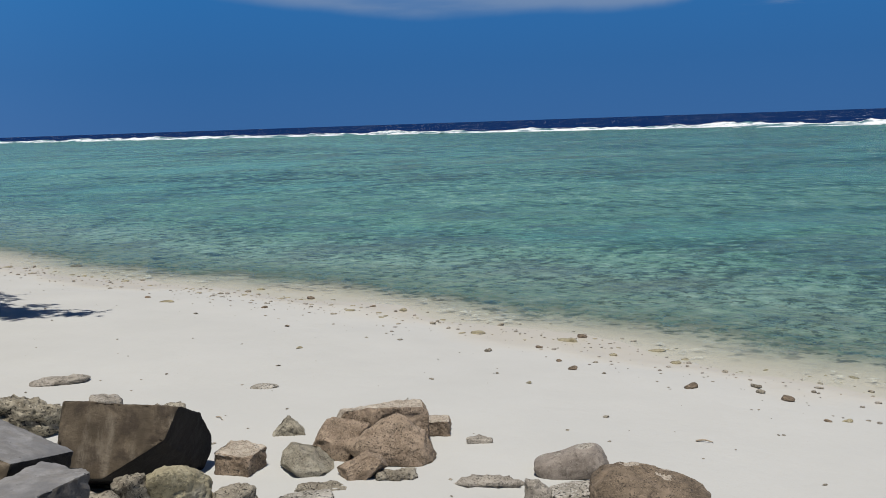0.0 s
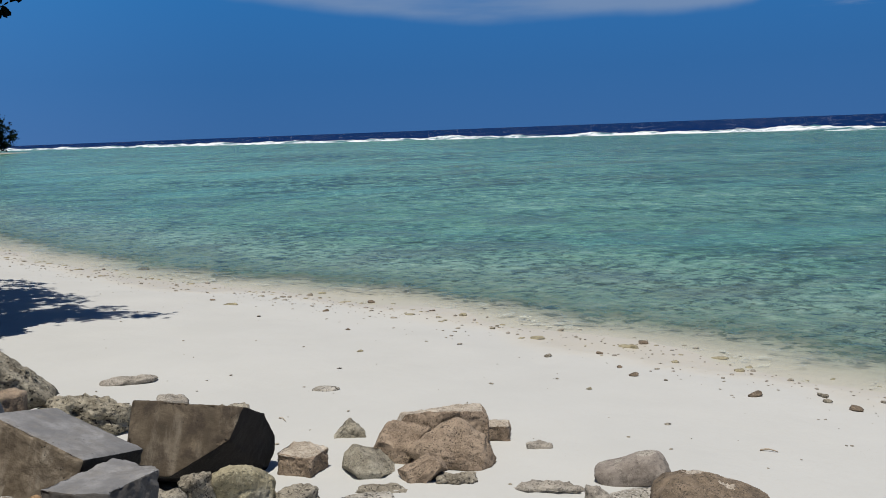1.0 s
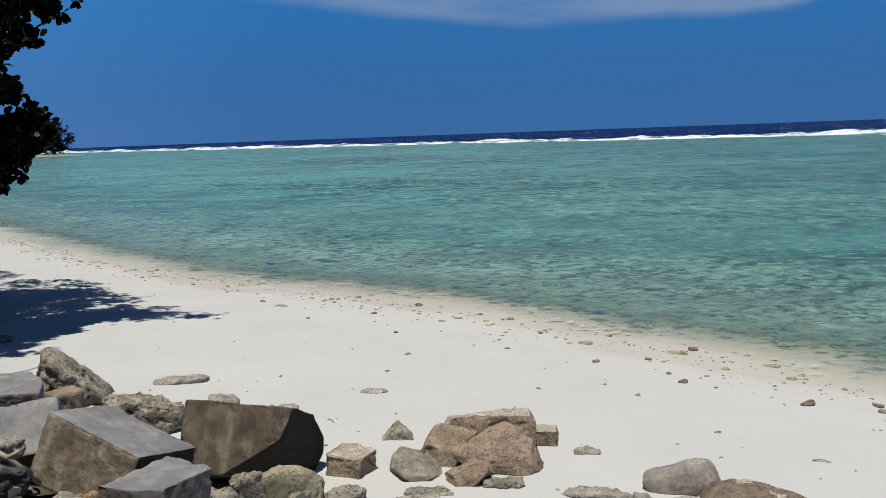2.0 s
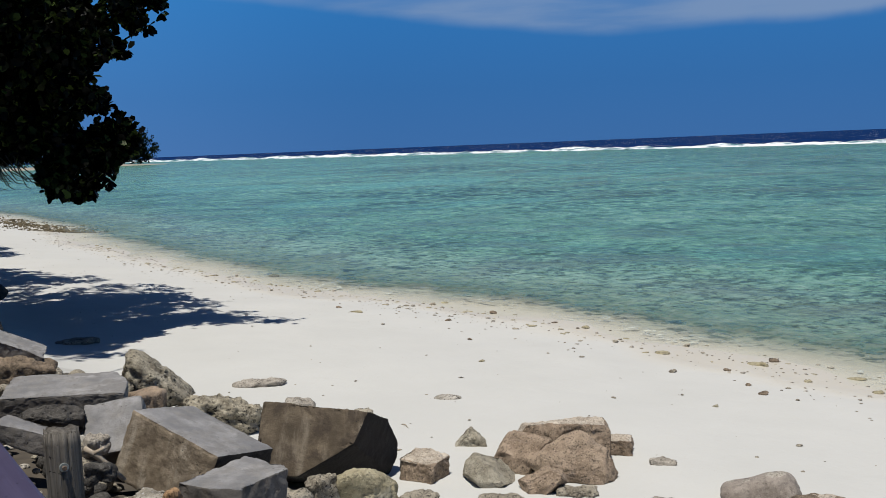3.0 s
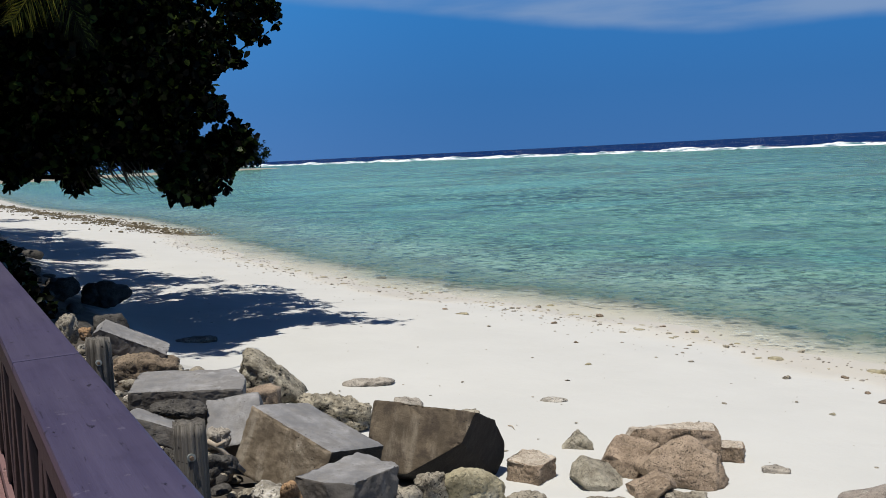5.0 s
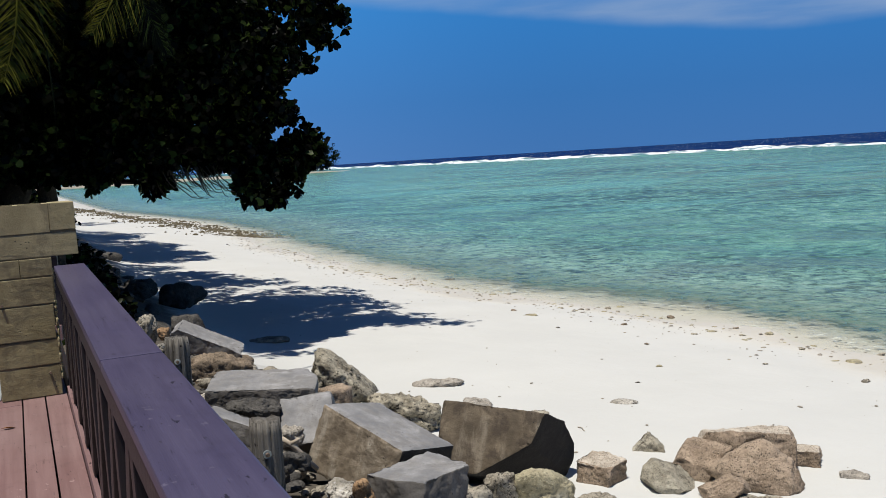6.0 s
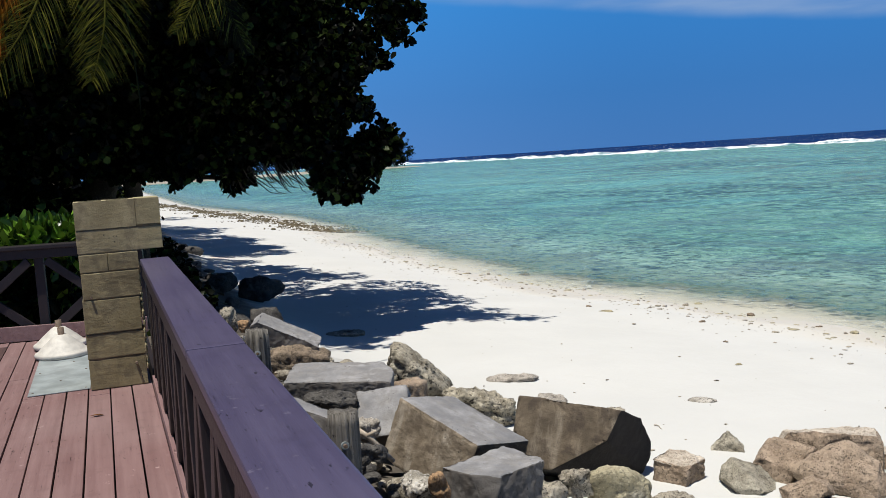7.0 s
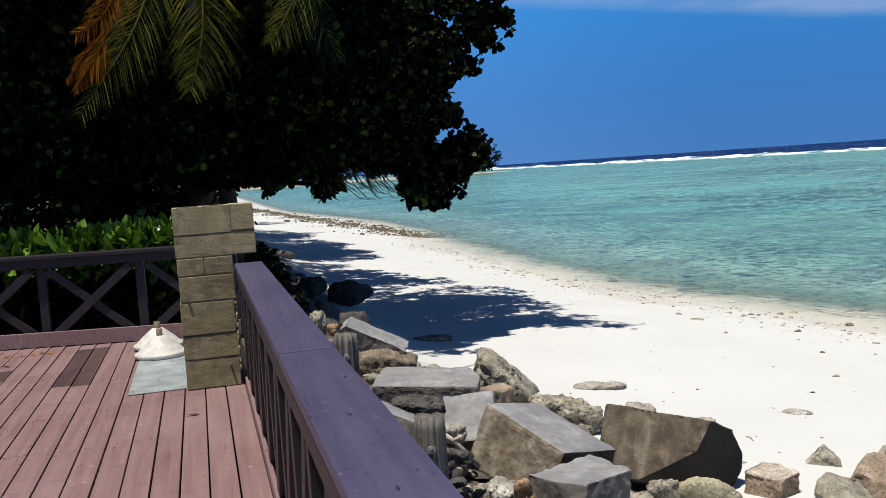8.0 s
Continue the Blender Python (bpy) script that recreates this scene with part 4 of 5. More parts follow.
hewn("rock", "small brown stone lying on edge", (4.30, 5.05, -1.08), (0.34, 0.18, 0.17), (0, -24, facing(4.4, 5.16)), 36, BROWN_STONE, cuts=[(-0.8, -0.4, 0.45, 0.135, None), (0.7, 0, 0.75, 0.13, None), (0.3, -0.5, -0.8, 0.09, None), (0.1, -0.8, 0.6, 0.085, None)],
     bevel=0.012, cell=0.018, wave=0.016, rough=0.008, grain=0.006)
hewn("rock", "small pointed grey stone on the sand", (4.594, 6.331, -1.10), (0.26, 0.14, 0.21), (0, 0, facing(4.68, 6.42)), 37, SPECKLED_STONE, cuts=[(0.72, 0, 0.7, 0.062, None), (-0.75, 0, 0.66, 0.055, None), (0.1, -0.8, 0.5, 0.06, None)],
     bevel=0.008, cell=0.018, wave=0.02, rough=0.014, grain=0.004)
# left face and top get paler stone to carry the sun on them
hewn("rock", "squared brown stone beside a big concrete block", (3.785, 5.858, -1.07), (0.31, 0.27, 0.20), (0, 4, facing(3.8, 5.78) - 32), 38, BROWN_STONE, skins={"+z": SUNLIT_TOP_STONE, "-x": PALE_STONE, "-y": BROWN_STONE}, cuts=[(1, 0, -0.4, 0.175, None)], bevel=0.022, cell=0.02, wave=0.025, rough=0.014, grain=0.006, chips=1)
# the next two stones have paler tops that repeat the sunlight there
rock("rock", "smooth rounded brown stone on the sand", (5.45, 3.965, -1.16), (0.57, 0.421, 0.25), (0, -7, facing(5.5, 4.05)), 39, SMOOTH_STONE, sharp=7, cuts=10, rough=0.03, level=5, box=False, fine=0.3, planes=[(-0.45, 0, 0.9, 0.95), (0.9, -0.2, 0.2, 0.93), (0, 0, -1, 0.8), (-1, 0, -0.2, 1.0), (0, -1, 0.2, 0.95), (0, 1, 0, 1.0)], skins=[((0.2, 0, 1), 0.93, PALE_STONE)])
rock("boulder", "large rough brown boulder on the sand", (5.106, 3.187, -1.119), (0.82, 0.599, 0.345), (0, 5, facing(5.32, 3.22)), 40, DARK_TAN_STONE, sharp=6, cuts=14, box=False, rough=0.05, level=5, grain=1.5, fine=0.6, skins=[((0.1, 0.3, 1), 0.985, SUNLIT_TOP_STONE)], jag=0.012, planes=[(-1, -0.2, 0.35, 0.88), (0, -1, 0.3, 0.95), (0.5, 0, 0.9, 0.95)])
rock("rock", "pale flat stone beside a boulder", (5.091, 3.7, -1.091), (0.385, 0.275, 0.054), (0, -8, facing(4.95, 3.62)), 41, CORAL, sharp=10.2, rough=0.1)
rock("coral_slab", "flat strip of bleached coral on the sand", (4.818, 4.29, -1.095), (0.513, 0.149, 0.061), (0, 0, facing(4.86, 4.28)), 42, PALE_STONE, sharp=4, rough=0.25, grain=2, jag=0.04)
rock("rock", "small pale triangular stone", (4.903, 3.872, -1.109), (0.194, 0.129, 0.135), (0, 0, facing(4.97, 3.95)), 43, PALE_STONE, sharp=15.3, planes=[(1, 0, 0.9, 0.5)])
rock("rock", "small pale stone on the sand", (5.498, 4.959, -1.132), (0.208, 0.139, 0.082), (0, 4, facing(5.53, 4.98)), 44, PALE_STONE, sharp=10.2)
rock("coral_slab", "flat black and white coral fragment", (4.476, 4.872, -1.076), (0.299, 0.181, 0.067), (0, 0, facing(4.52, 4.9)), 45, GREY_STONE, sharp=4, rough=0.2, grain=3, jag=0.04)
rock("coral_slab", "flat black and white coral fragment beside pale stones", (3.951, 5.069, -1.058), (0.377, 0.143, 0.044), (0, 4, facing(3.96, 5.1)), 46, GREY_STONE, sharp=4, rough=0.25, grain=3, jag=0.04)
rock("rock", "pale worn stone half sunk in sand", (3.722, 4.957, -1.062), (0.392, 0.28, 0.069), (0, 0, facing(3.78, 4.88)), 47, CORAL, sharp=4, rough=0.08)
rock("rock", "yellowish rounded stone with a small hollow", (3.079, 5.535, -1.046), (0.515, 0.433, 0.348), (0, 5, facing(2.95, 5.25)), 48, YELLOW_STONE, sharp=5, cuts=16, rough=0.06, level=5, box=False)
rock("rock", "grey speckled stone beside a concrete block", (2.714, 5.485, -0.848), (0.177, 0.144, 0.18), (0, 0, 20), 49, GREY_STONE, sharp=10.2, rough=0.09, grain=2)
rock("rock", "orange stained stone beside a concrete block", (1.441, 4.612, -0.33), (0.085, 0.08, 0.10), (0, 0, 40), 68, ORANGE_STONE, group="bank stones", sharp=5, cuts=12, rough=0.12, jag=0.03, box=False)
rock("rock", "grey speckled stone wedged below a concrete block", (2.30, 5.27, -0.93), (0.34, 0.30, 0.30), (0, 8, 30), 66, GREY_STONE, sharp=9, cuts=8, rough=0.08, grain=2, jag=0.03, level=5)
rock("rock", "pinkish grey stone beside a concrete block", (2.26, 5.62, -0.86), (0.30, 0.26, 0.28), (0, 0, 70), 67, SMOOTH_STONE, sharp=9, cuts=8, rough=0.06, jag=0.02, level=5)
rock("rock", "grey speckled stone on the sand", (3.377, 5.316, -1.037), (0.271, 0.224, 0.12), (0, 0, 20), 50, GREY_STONE, sharp=8.5, rough=0.09, grain=2)
rock("coral_slab", "flat strip of pale rock on the sand", (4.061, 9.488, -1.062), (0.606, 0.244, 0.073), (0, 0, facing(4.0, 9.42)), 51, PALE_STONE, sharp=4, rough=0.2, grain=2, jag=0.04)
rock("flat_stone", "pale oval flat stone on the sand", (5.415, 7.837, -1.136), (0.378, 0.24, 0.05), (0, 0, facing(5.42, 7.83)), 52, CORAL, sharp=4, cuts=18, rough=0.03, fine=0.15, box=False, planes=[(0, 0, 1, 0.8), (0, 0, -1, 0.8)])
rock("rock", "small tan stone behind a concrete block", (3.924, 8.255, -1.054), (0.295, 0.227, 0.114), (0, 8, facing(3.98, 8.45)), 53, PALE_STONE, sharp=10.2)
rock("coral_rock", "dark pitted coral stone behind a concrete block", (4.131, 7.644, -1.065), (0.422, 0.263, 0.084), (0, 0, facing(4.05, 7.7)), 54, GREY_STONE, sharp=8.5, rough=0.12, grain=3, jag=0.04)
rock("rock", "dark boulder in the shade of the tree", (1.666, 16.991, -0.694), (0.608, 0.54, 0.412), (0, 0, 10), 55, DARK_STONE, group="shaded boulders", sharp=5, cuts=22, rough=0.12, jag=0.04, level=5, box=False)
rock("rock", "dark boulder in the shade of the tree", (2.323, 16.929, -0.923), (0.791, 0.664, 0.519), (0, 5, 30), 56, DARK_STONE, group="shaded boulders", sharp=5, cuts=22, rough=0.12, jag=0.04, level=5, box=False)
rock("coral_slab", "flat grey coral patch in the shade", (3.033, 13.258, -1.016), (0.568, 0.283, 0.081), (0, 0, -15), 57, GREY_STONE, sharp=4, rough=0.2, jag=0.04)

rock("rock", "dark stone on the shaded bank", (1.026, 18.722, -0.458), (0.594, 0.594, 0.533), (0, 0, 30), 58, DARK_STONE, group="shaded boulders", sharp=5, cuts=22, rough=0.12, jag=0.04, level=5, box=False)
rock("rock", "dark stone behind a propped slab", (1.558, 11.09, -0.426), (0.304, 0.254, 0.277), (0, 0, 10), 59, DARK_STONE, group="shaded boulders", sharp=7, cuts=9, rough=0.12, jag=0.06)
rock("coral_rock", "grey pitted coral stone beside the railing", (0.93, 9.545, -0.11), (0.149, 0.149, 0.243), (0, 0, 10), 60, GREY_STONE, group="bank stones", sharp=6, rough=0.1, jag=0.06)
rock("rock", "small orange brown stone beside a post", (0.96, 8.65, 0.033), (0.094, 0.094, 0.109), (0, 0, 10), 61, ORANGE_STONE, group="bank stones", sharp=5, rough=0.1)
hewn("stone_slab", "grey flat slab slanting beside a post", (0.985, 5.86, -0.17), (0.36, 0.17, 0.13), (0, 22, -28), 62, CONCRETE, group="bank stones", bevel=0.012, cell=0.025, wave=0.01, rough=0.005, chips=2, skins={"-y": CONCRETE_GREY_SHADE})
rock("rock", "dark weathered stone below the driftwood stick", (1.188, 5.108, -0.228), (0.133, 0.1, 0.096), (0, 8, -20), 63, DARK_STONE, group="bank stones", sharp=7, rough=0.1, jag=0.04)
rock("coral_rock", "bleached coral lump among the rubble", (1.42, 4.86, -0.38), (0.19, 0.16, 0.09), (0, 0, 20), 64, CORAL, group="bank stones", sharp=4, rough=0.2, jag=0.08, level=5)
rock("rock", "pale brown stone beside a concrete block", (1.341, 5.806, -0.295), (0.134, 0.134, 0.122), (0, 0, 20), 65, PALE_STONE, group="bank stones", sharp=8, rough=0.08)

# ---- trees ----


def leaf_cloud(lobes, count, size, seed, droop=0.35, shell=0.45, wide=0.42, rosette=0.0, per=20):
    """Broad folded leaves in clumps over ellipsoid lobes (x, y, z, rx, ry, rz). rosette: how far the leaves of a clump
    spread out from one twig's end; droop: downwards, or upwards where it is negative."""
    rng = np.random.RandomState(seed)
    lobes = np.array(lobes, float)
    vol = (lobes[:, 3] * lobes[:, 4] + lobes[:, 4] * lobes[:, 5] + lobes[:, 3] * lobes[:, 5])
    pick = rng.choice(len(lobes), count // per, p=vol / vol.sum())
    d = rng.normal(size=(len(pick), 3))
    d /= np.linalg.norm(d, axis=1)[:, None]
    r = shell + (1 - shell) * rng.rand(len(pick)) ** 0.6
    centre = lobes[pick, :3] + d * r[:, None] * lobes[pick, 3:6]
    k = len(pick) * per
    axis = rng.normal(size=(k, 3))
    if rosette:
        axis[:, 2] -= droop * 2
    else:
        axis[:, 2] = -np.abs(axis[:, 2]) * droop * 2 + 0.1
    axis /= np.linalg.norm(axis, axis=1)[:, None]
    if rosette:
        p = np.repeat(centre, per, 0) + axis * size * rosette * rng.rand(k, 1) + rng.normal(size=(k, 3)) * size * 0.12
    else:
        p = np.repeat(centre, per, 0) + rng.normal(size=(k, 3)) * size * 0.72
    side = np.cross(axis, rng.normal(size=(k, 3)))
    side /= np.linalg.norm(side, axis=1)[:, None]
    up = np.cross(side, axis)
    ln = size * rng.uniform(0.7, 1.25, k)[:, None]
    wd = ln * wide
    v = np.stack([p, p + axis * ln * 0.3 + side * wd * 0.75 - up * ln * 0.06, p + axis * ln * 0.72 + side * wd * 0.95 - up * ln * 0.08, p + axis * ln,
                  p + axis * ln * 0.72 - side * wd * 0.95 - up * ln * 0.08, p + axis * ln * 0.3 - side * wd * 0.75 - up * ln * 0.06], 1).reshape(-1, 3)
    i = np.arange(k)[:, None] * 6
    f = np.concatenate([i + [[0, 1, 2, 3]], i + [[0, 3, 4, 5]]], 0)
    return v, f


def fast_mesh(name, v, f, mat, parent=None):
    me = bpy.data.meshes.new(name)
    nf, w = f.shape
    me.vertices.add(len(v))
    me.vertices.foreach_set("co", v.astype(np.float32).ravel())
    me.loops.add(nf * w)
    me.loops.foreach_set("vertex_index", f.astype(np.int32).ravel())
    me.polygons.add(nf)
    me.polygons.foreach_set("loop_start", np.arange(0, nf * w, w, dtype=np.int32))
    me.update(calc_edges=True)
    me.materials.append(mat)
    ob = new(name, me)
    if parent:
        ob.parent = parent
    return ob


def limb(name, a, b, r0, r1, parent, mat, seed, bend=0.3, steps=7, sides=8):
    rng = random.Random(seed)
    a, b = Vector(a), Vector(b)
    off = Vector((rng.uniform(-1, 1), rng.uniform(-1, 1), rng.uniform(0, 1))) * bend
    pts, rad = [], []
    for i in range(steps + 1):
        t = i / steps
        pts.append(a.lerp(b, t) + off * math.sin(math.pi * t))
        rad.append(r0 + (r1 - r0) * t)
    return tube_ob(name, pts, rad, mat, parent, sides)


def broad_tree(base, lobes, leaves, size, seed, label, rosette=0.0, per=20):
    top = empty("tree", Matrix.Translation((0, 0, 0)))
    tagged(top, label, "tree", "shore trees")
    bx, by, bz = base
    crotch = Vector((bx + 0.5, by - 0.2, bz + 2.2))
    limb("trunk", (bx, by, bz - 0.3), crotch, 0.34, 0.24, top, BARK, seed, 0.2, 8, 12)
    for i, l in enumerate(lobes[::3] if len(lobes) > 20 else lobes):
        limb("limb", crotch, l[:3], 0.13, 0.02, top, BARK, seed + i, 0.5)
    v, f = leaf_cloud(lobes, leaves, size, seed, rosette=rosette, per=per, wide=0.40 if rosette else 0.42)
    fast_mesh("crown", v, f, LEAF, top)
    return top


NEAR_LOBES = [
    (4.35, 13.52, 3.66, 0.38, 0.47, 0.36), (3.76, 13.64, 3.73, 0.49, 0.62, 0.47), (4.16, 13.70, 4.11, 0.50, 0.62, 0.47), (3.97, 13.84, 3.03, 0.25, 0.31, 0.24),
    (3.55, 13.64, 3.15, 0.46, 0.58, 0.44), (3.69, 13.82, 2.39, 0.23, 0.29, 0.22), (3.10, 12.93, 2.44, 0.44, 0.55, 0.42), (2.93, 13.37, 2.81, 0.65, 0.81, 0.61),
    (2.95, 13.84, 2.13, 0.52, 0.65, 0.49), (3.61, 13.55, 1.46, 0.31, 0.39, 0.30), (3.34, 13.80, 1.16, 0.28, 0.35, 0.27), (2.90, 13.01, 1.32, 0.33, 0.41, 0.31),
    (3.33, 13.37, 1.67, 0.32, 0.40, 0.31), (2.57, 13.15, 1.90, 0.41, 0.52, 0.39), (2.22, 13.44, 2.11, 0.65, 0.81, 0.62), (1.67, 13.47, 1.42, 0.26, 0.33, 0.25),
    (1.46, 12.91, 1.73, 0.39, 0.49, 0.37), (1.19, 13.12, 1.98, 0.56, 0.69, 0.53), (0.89, 13.18, 1.55, 0.24, 0.30, 0.23), (0.60, 13.82, 1.89, 0.50, 0.63, 0.48),
    (0.13, 13.67, 2.06, 0.66, 0.83, 0.63), (-0.47, 13.06, 2.16, 0.71, 0.89, 0.68), (-1.25, 13.70, 2.16, 0.75, 0.93, 0.71), (-1.90, 13.04, 2.16, 0.71, 0.89, 0.67),
    (-2.68, 13.52, 2.16, 0.74, 0.92, 0.70), (2.30, 13.03, 3.04, 0.87, 1.08, 0.82), (1.48, 12.90, 2.90, 0.86, 1.07, 0.82), (0.77, 13.77, 3.02, 0.92, 1.15, 0.87),
    (-0.02, 13.11, 3.14, 0.87, 1.09, 0.83), (-0.76, 13.12, 3.09, 0.87, 1.09, 0.83), (-1.55, 13.88, 3.21, 0.92, 1.15, 0.88), (-2.26, 13.77, 3.22, 0.92, 1.15, 0.87),
    (2.80, 13.19, 3.76, 0.72, 0.90, 0.68), (2.10, 13.86, 3.98, 0.92, 1.15, 0.88), (1.06, 13.44, 3.93, 0.89, 1.12, 0.85), (0.14, 13.58, 4.05, 0.90, 1.13, 0.86),
    (-0.89, 13.10, 3.99, 0.95, 1.19, 0.90), (-1.97, 13.84, 4.14, 1.00, 1.26, 0.95),
    (-2.2, 15.6, 4.8, 2.2, 2.0, 1.6), (-4.8, 15.6, 3.2, 2.2, 1.8, 1.8), (-4.6, 15, 5.6, 2.4, 2, 1.6), (0.6, 15.8, 3.0, 1.6, 1.4, 1.2), (2.2, 15.6, 3.2, 1.2, 1.4, 1.1),
    (-8.4, 14.2, 2.6, 2.2, 1.6, 2.0),
] + [(4.0, 13.6, 1.90, 0.26, 0.30, 0.26), (3.72, 13.6, 1.82, 0.30, 0.34, 0.30), (3.85, 13.6, 1.66, 0.24, 0.3, 0.2)] * 3
# unseen boughs overhead, added to keep the crown and shrubs below in shade
SHADE_LOBES = [(-9.0 + 1.6 * i, 11.95, 6.9, 1.3, 0.8, 0.5) for i in range(7)] + [(-8.0 + 2.0 * i, 13.6, 7.2, 1.6, 1.4, 0.7) for i in range(5)]
# the high outer boughs, thin enough to let light through
HIGH_LOBES = [
    (3.2, 13.9, 5.6, 1.1, 0.9, 0.6), (3.4, 15.8, 5.0, 1.3, 1.6, 0.8), (3.9, 17.6, 5.6, 1.2, 1.6, 0.7), (0.5, 19.5, 4.9, 2.2, 2.0, 0.9), (2.8, 20.3, 5.0, 1.5, 1.5, 0.8),
    (1.0, 22.4, 4.9, 2.0, 1.5, 0.9), (0.4, 12.4, 6.6, 1.6, 1.2, 0.7), (3.7, 13.5, 6.4, 0.8, 1.1, 0.5), (1.6, 17.2, 5.4, 2.0, 1.8, 1.0), (1.6, 14.5, 6.0, 2.0, 1.8, 0.9), (3.7, 15.4, 6.6, 0.9, 1.3, 0.5), (4.1, 12.6, 6.4, 0.75, 0.6, 0.25), (1.55, 11.3, 6.0, 0.6, 0.5, 0.3),
# added row of unseen boughs that shades the bank
] + [(-0.75, 12.4 + 1.7 * i, 6.5, 1.25, 1.1, 0.5) for i in range(9)]
NEAR_LOBES = [(x, y, z, rx - 0.05, ry - 0.05, rz - 0.05) for x, y, z, rx, ry, rz in NEAR_LOBES]
BACK_LOBES = [(x * 1.22, y * 1.22, 1.53 + (z - 1.53) * 1.22, rx, ry, rz) for x, y, z, rx, ry, rz in NEAR_LOBES[4:38]]
broad_tree((-0.6, 15.2, -0.6), NEAR_LOBES + BACK_LOBES + SHADE_LOBES * 2, 240000, 0.12, 3, "spreading broad-leaved shore tree with a dark dense crown", 0.45, 16)
broad_tree((-1.2, 18.6, -0.6), HIGH_LOBES, 30000, 0.13, 4, "tall broad-leaved tree with thin outer boughs over the beach")
FAR_BOUGHS = [(2.7, 28.0, 5.2, 1.3, 1.4, 0.6), (1.2, 29.5, 5.5, 1.8, 1.8, 0.8), (2.2, 32.0, 5.3, 1.4, 1.6, 0.7), (0.6, 33.5, 5.6, 1.8, 2.0, 0.8), (2.0, 36.5, 5.3, 1.5, 2.2, 0.7), (0.2, 38.5, 5.6, 2.0, 2.4, 0.9), (0.9, 25.4, 5.2, 1.6, 1.3, 0.7), (3.1, 30.4, 5.1, 1.1, 1.0, 0.5), (3.0, 34.5, 5.1, 1.1, 1.4, 0.5), (1.0, 41.5, 5.4, 2.0, 1.8, 0.8)]
broad_tree((-1.6, 32.0, -0.6), FAR_BOUGHS, 40000, 0.14, 6, "broad-leaved tree with boughs reaching over the sand")
twiggy = empty("bare_branch")
tagged(twiggy, "bare thin twigs hanging below the tree crown", "branch")
for i in range(30):
    rt = random.Random(300 + i)
    a = Vector((1.6 + rt.uniform(0, 0.95), 13.2 + rt.uniform(-0.3, 0.3), 1.62))
    b = a + Vector((rt.uniform(0.15, 0.6), rt.uniform(-0.2, 0.2), -rt.uniform(0.2, 0.46)))
    tube_ob("twig", [tuple(a), tuple(a.lerp(b, 0.35) + Vector((0, 0, -0.09))), tuple(a.lerp(b, 0.7) + Vector((0, 0, -0.10))), tuple(b)], [0.009, 0.008, 0.006, 0.004], BARK, twiggy, 5)
for i, (x, y, w) in enumerate([(-1.0, 24.0, 3.6), (-1.5, 33.0, 4.0), (-2.0, 44.0, 4.4), (-2.0, 58.0, 5.0), (-3.0, 78.0, 6.0), (-5.0, 24, 4.5), (-6, 18.5, 4.0), (-8, 34, 5.0)]):
    rr = random.Random(i + 40)
    lobes = [(x + rr.uniform(-0.5, 1.0) * w, y + rr.uniform(-0.9, 0.9) * w, rr.uniform(3.0, 5.8), w * 0.42, w * 0.42, 1.3) for _ in range(12)]
    broad_tree((x - 0.5, y, -0.6), lobes, 9500, 0.25, 50 + i, "broad-leaved tree farther along the shaded shore")

# headland across the bay
spit = []
for i in range(41):
    t = i / 40
    for sx_, sz_ in ((-9, -0.6), (-4, 0.7), (2, 0.8), (8, -0.5)):
        spit.append((-60 + 180 * t + 3 * math.sin(i), 345 + 12 * t + sx_ * (1 - 0.8 * max(0, t - 0.8) * 5), WATER + 0.1 + sz_ * (1 if t < 0.9 else (1 - t) * 10)))
spit_faces = [(i * 4 + j, i * 4 + j + 1, i * 4 + j + 5, i * 4 + j + 4) for i in range(40) for j in range(3)]
tagged(mesh_from("headland", spit, spit_faces, SAND_FAR, smooth=True), "pale sand spit of the headland across the bay", "headland", kind="structure")
head = empty("far_headland_trees")
tagged(head, "distant row of dark green trees on the headland", "trees", kind="stuff")
rr = random.Random(77)
lobes = []
for i in range(110):
    t = i / 109
    h = rr.uniform(11.5, 15) * (1 if t < 0.975 else 0.85)
    lobes.append((-75 + 191 * t + rr.uniform(-2, 2), 349 + 12 * t + rr.uniform(-2, 9), h * 0.5 - 0.8, 4.2, 4, h * 0.52))
v, f = leaf_cloud(lobes, 18000, 0.85, 78, shell=0.6)
fast_mesh("crown", v, f, FAR_LEAF, head)
v, f = leaf_cloud(lobes[-22:], 36000, 0.42, 79, shell=0.3)
fast_mesh("outer_crown", v, f, FAR_LEAF, head)

# undergrowth below the trees, added to keep the ground behind the hedge dark
under = empty("undergrowth")
tagged(under, "dark shrubs in the shade below the trees", "shrubs", kind="stuff")
rr = random.Random(12)
v, f = leaf_cloud([(rr.uniform(-10, -0.9), rr.uniform(12.3, 17), rr.uniform(-0.4, 1.8), 1.0, 0.9, 0.8) for _ in range(80)] + [(rr.uniform(-3.0, 0.35), rr.uniform(19, 26), rr.uniform(-0.2, 1.5), 0.9, 0.9, 0.8) for _ in range(22)] + [(-0.05, 19.0, 0.7, 0.32, 0.6, 0.9), (0.12, 19.4, 0.8, 0.3, 0.5, 0.8)] * 5 + [(0.62 + 0.03 * i, 11.4 + 1.15 * i, -0.12 + 0.04 * (i % 3), 0.34, 0.6, 0.36) for i in range(9)] * 3, 72000, 0.115, 13, shell=0.1)
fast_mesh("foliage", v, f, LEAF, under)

# ---- hedge ----
hedge = empty("hedge")
tagged(hedge, "bright green broad-leaved hedge behind the end railing", "hedge")
rows = [(-0.75, 11.0), (-1.45, 11.15), (-2.15, 11.35), (-2.85, 11.5), (-3.55, 11.7), (-4.25, 11.85)]
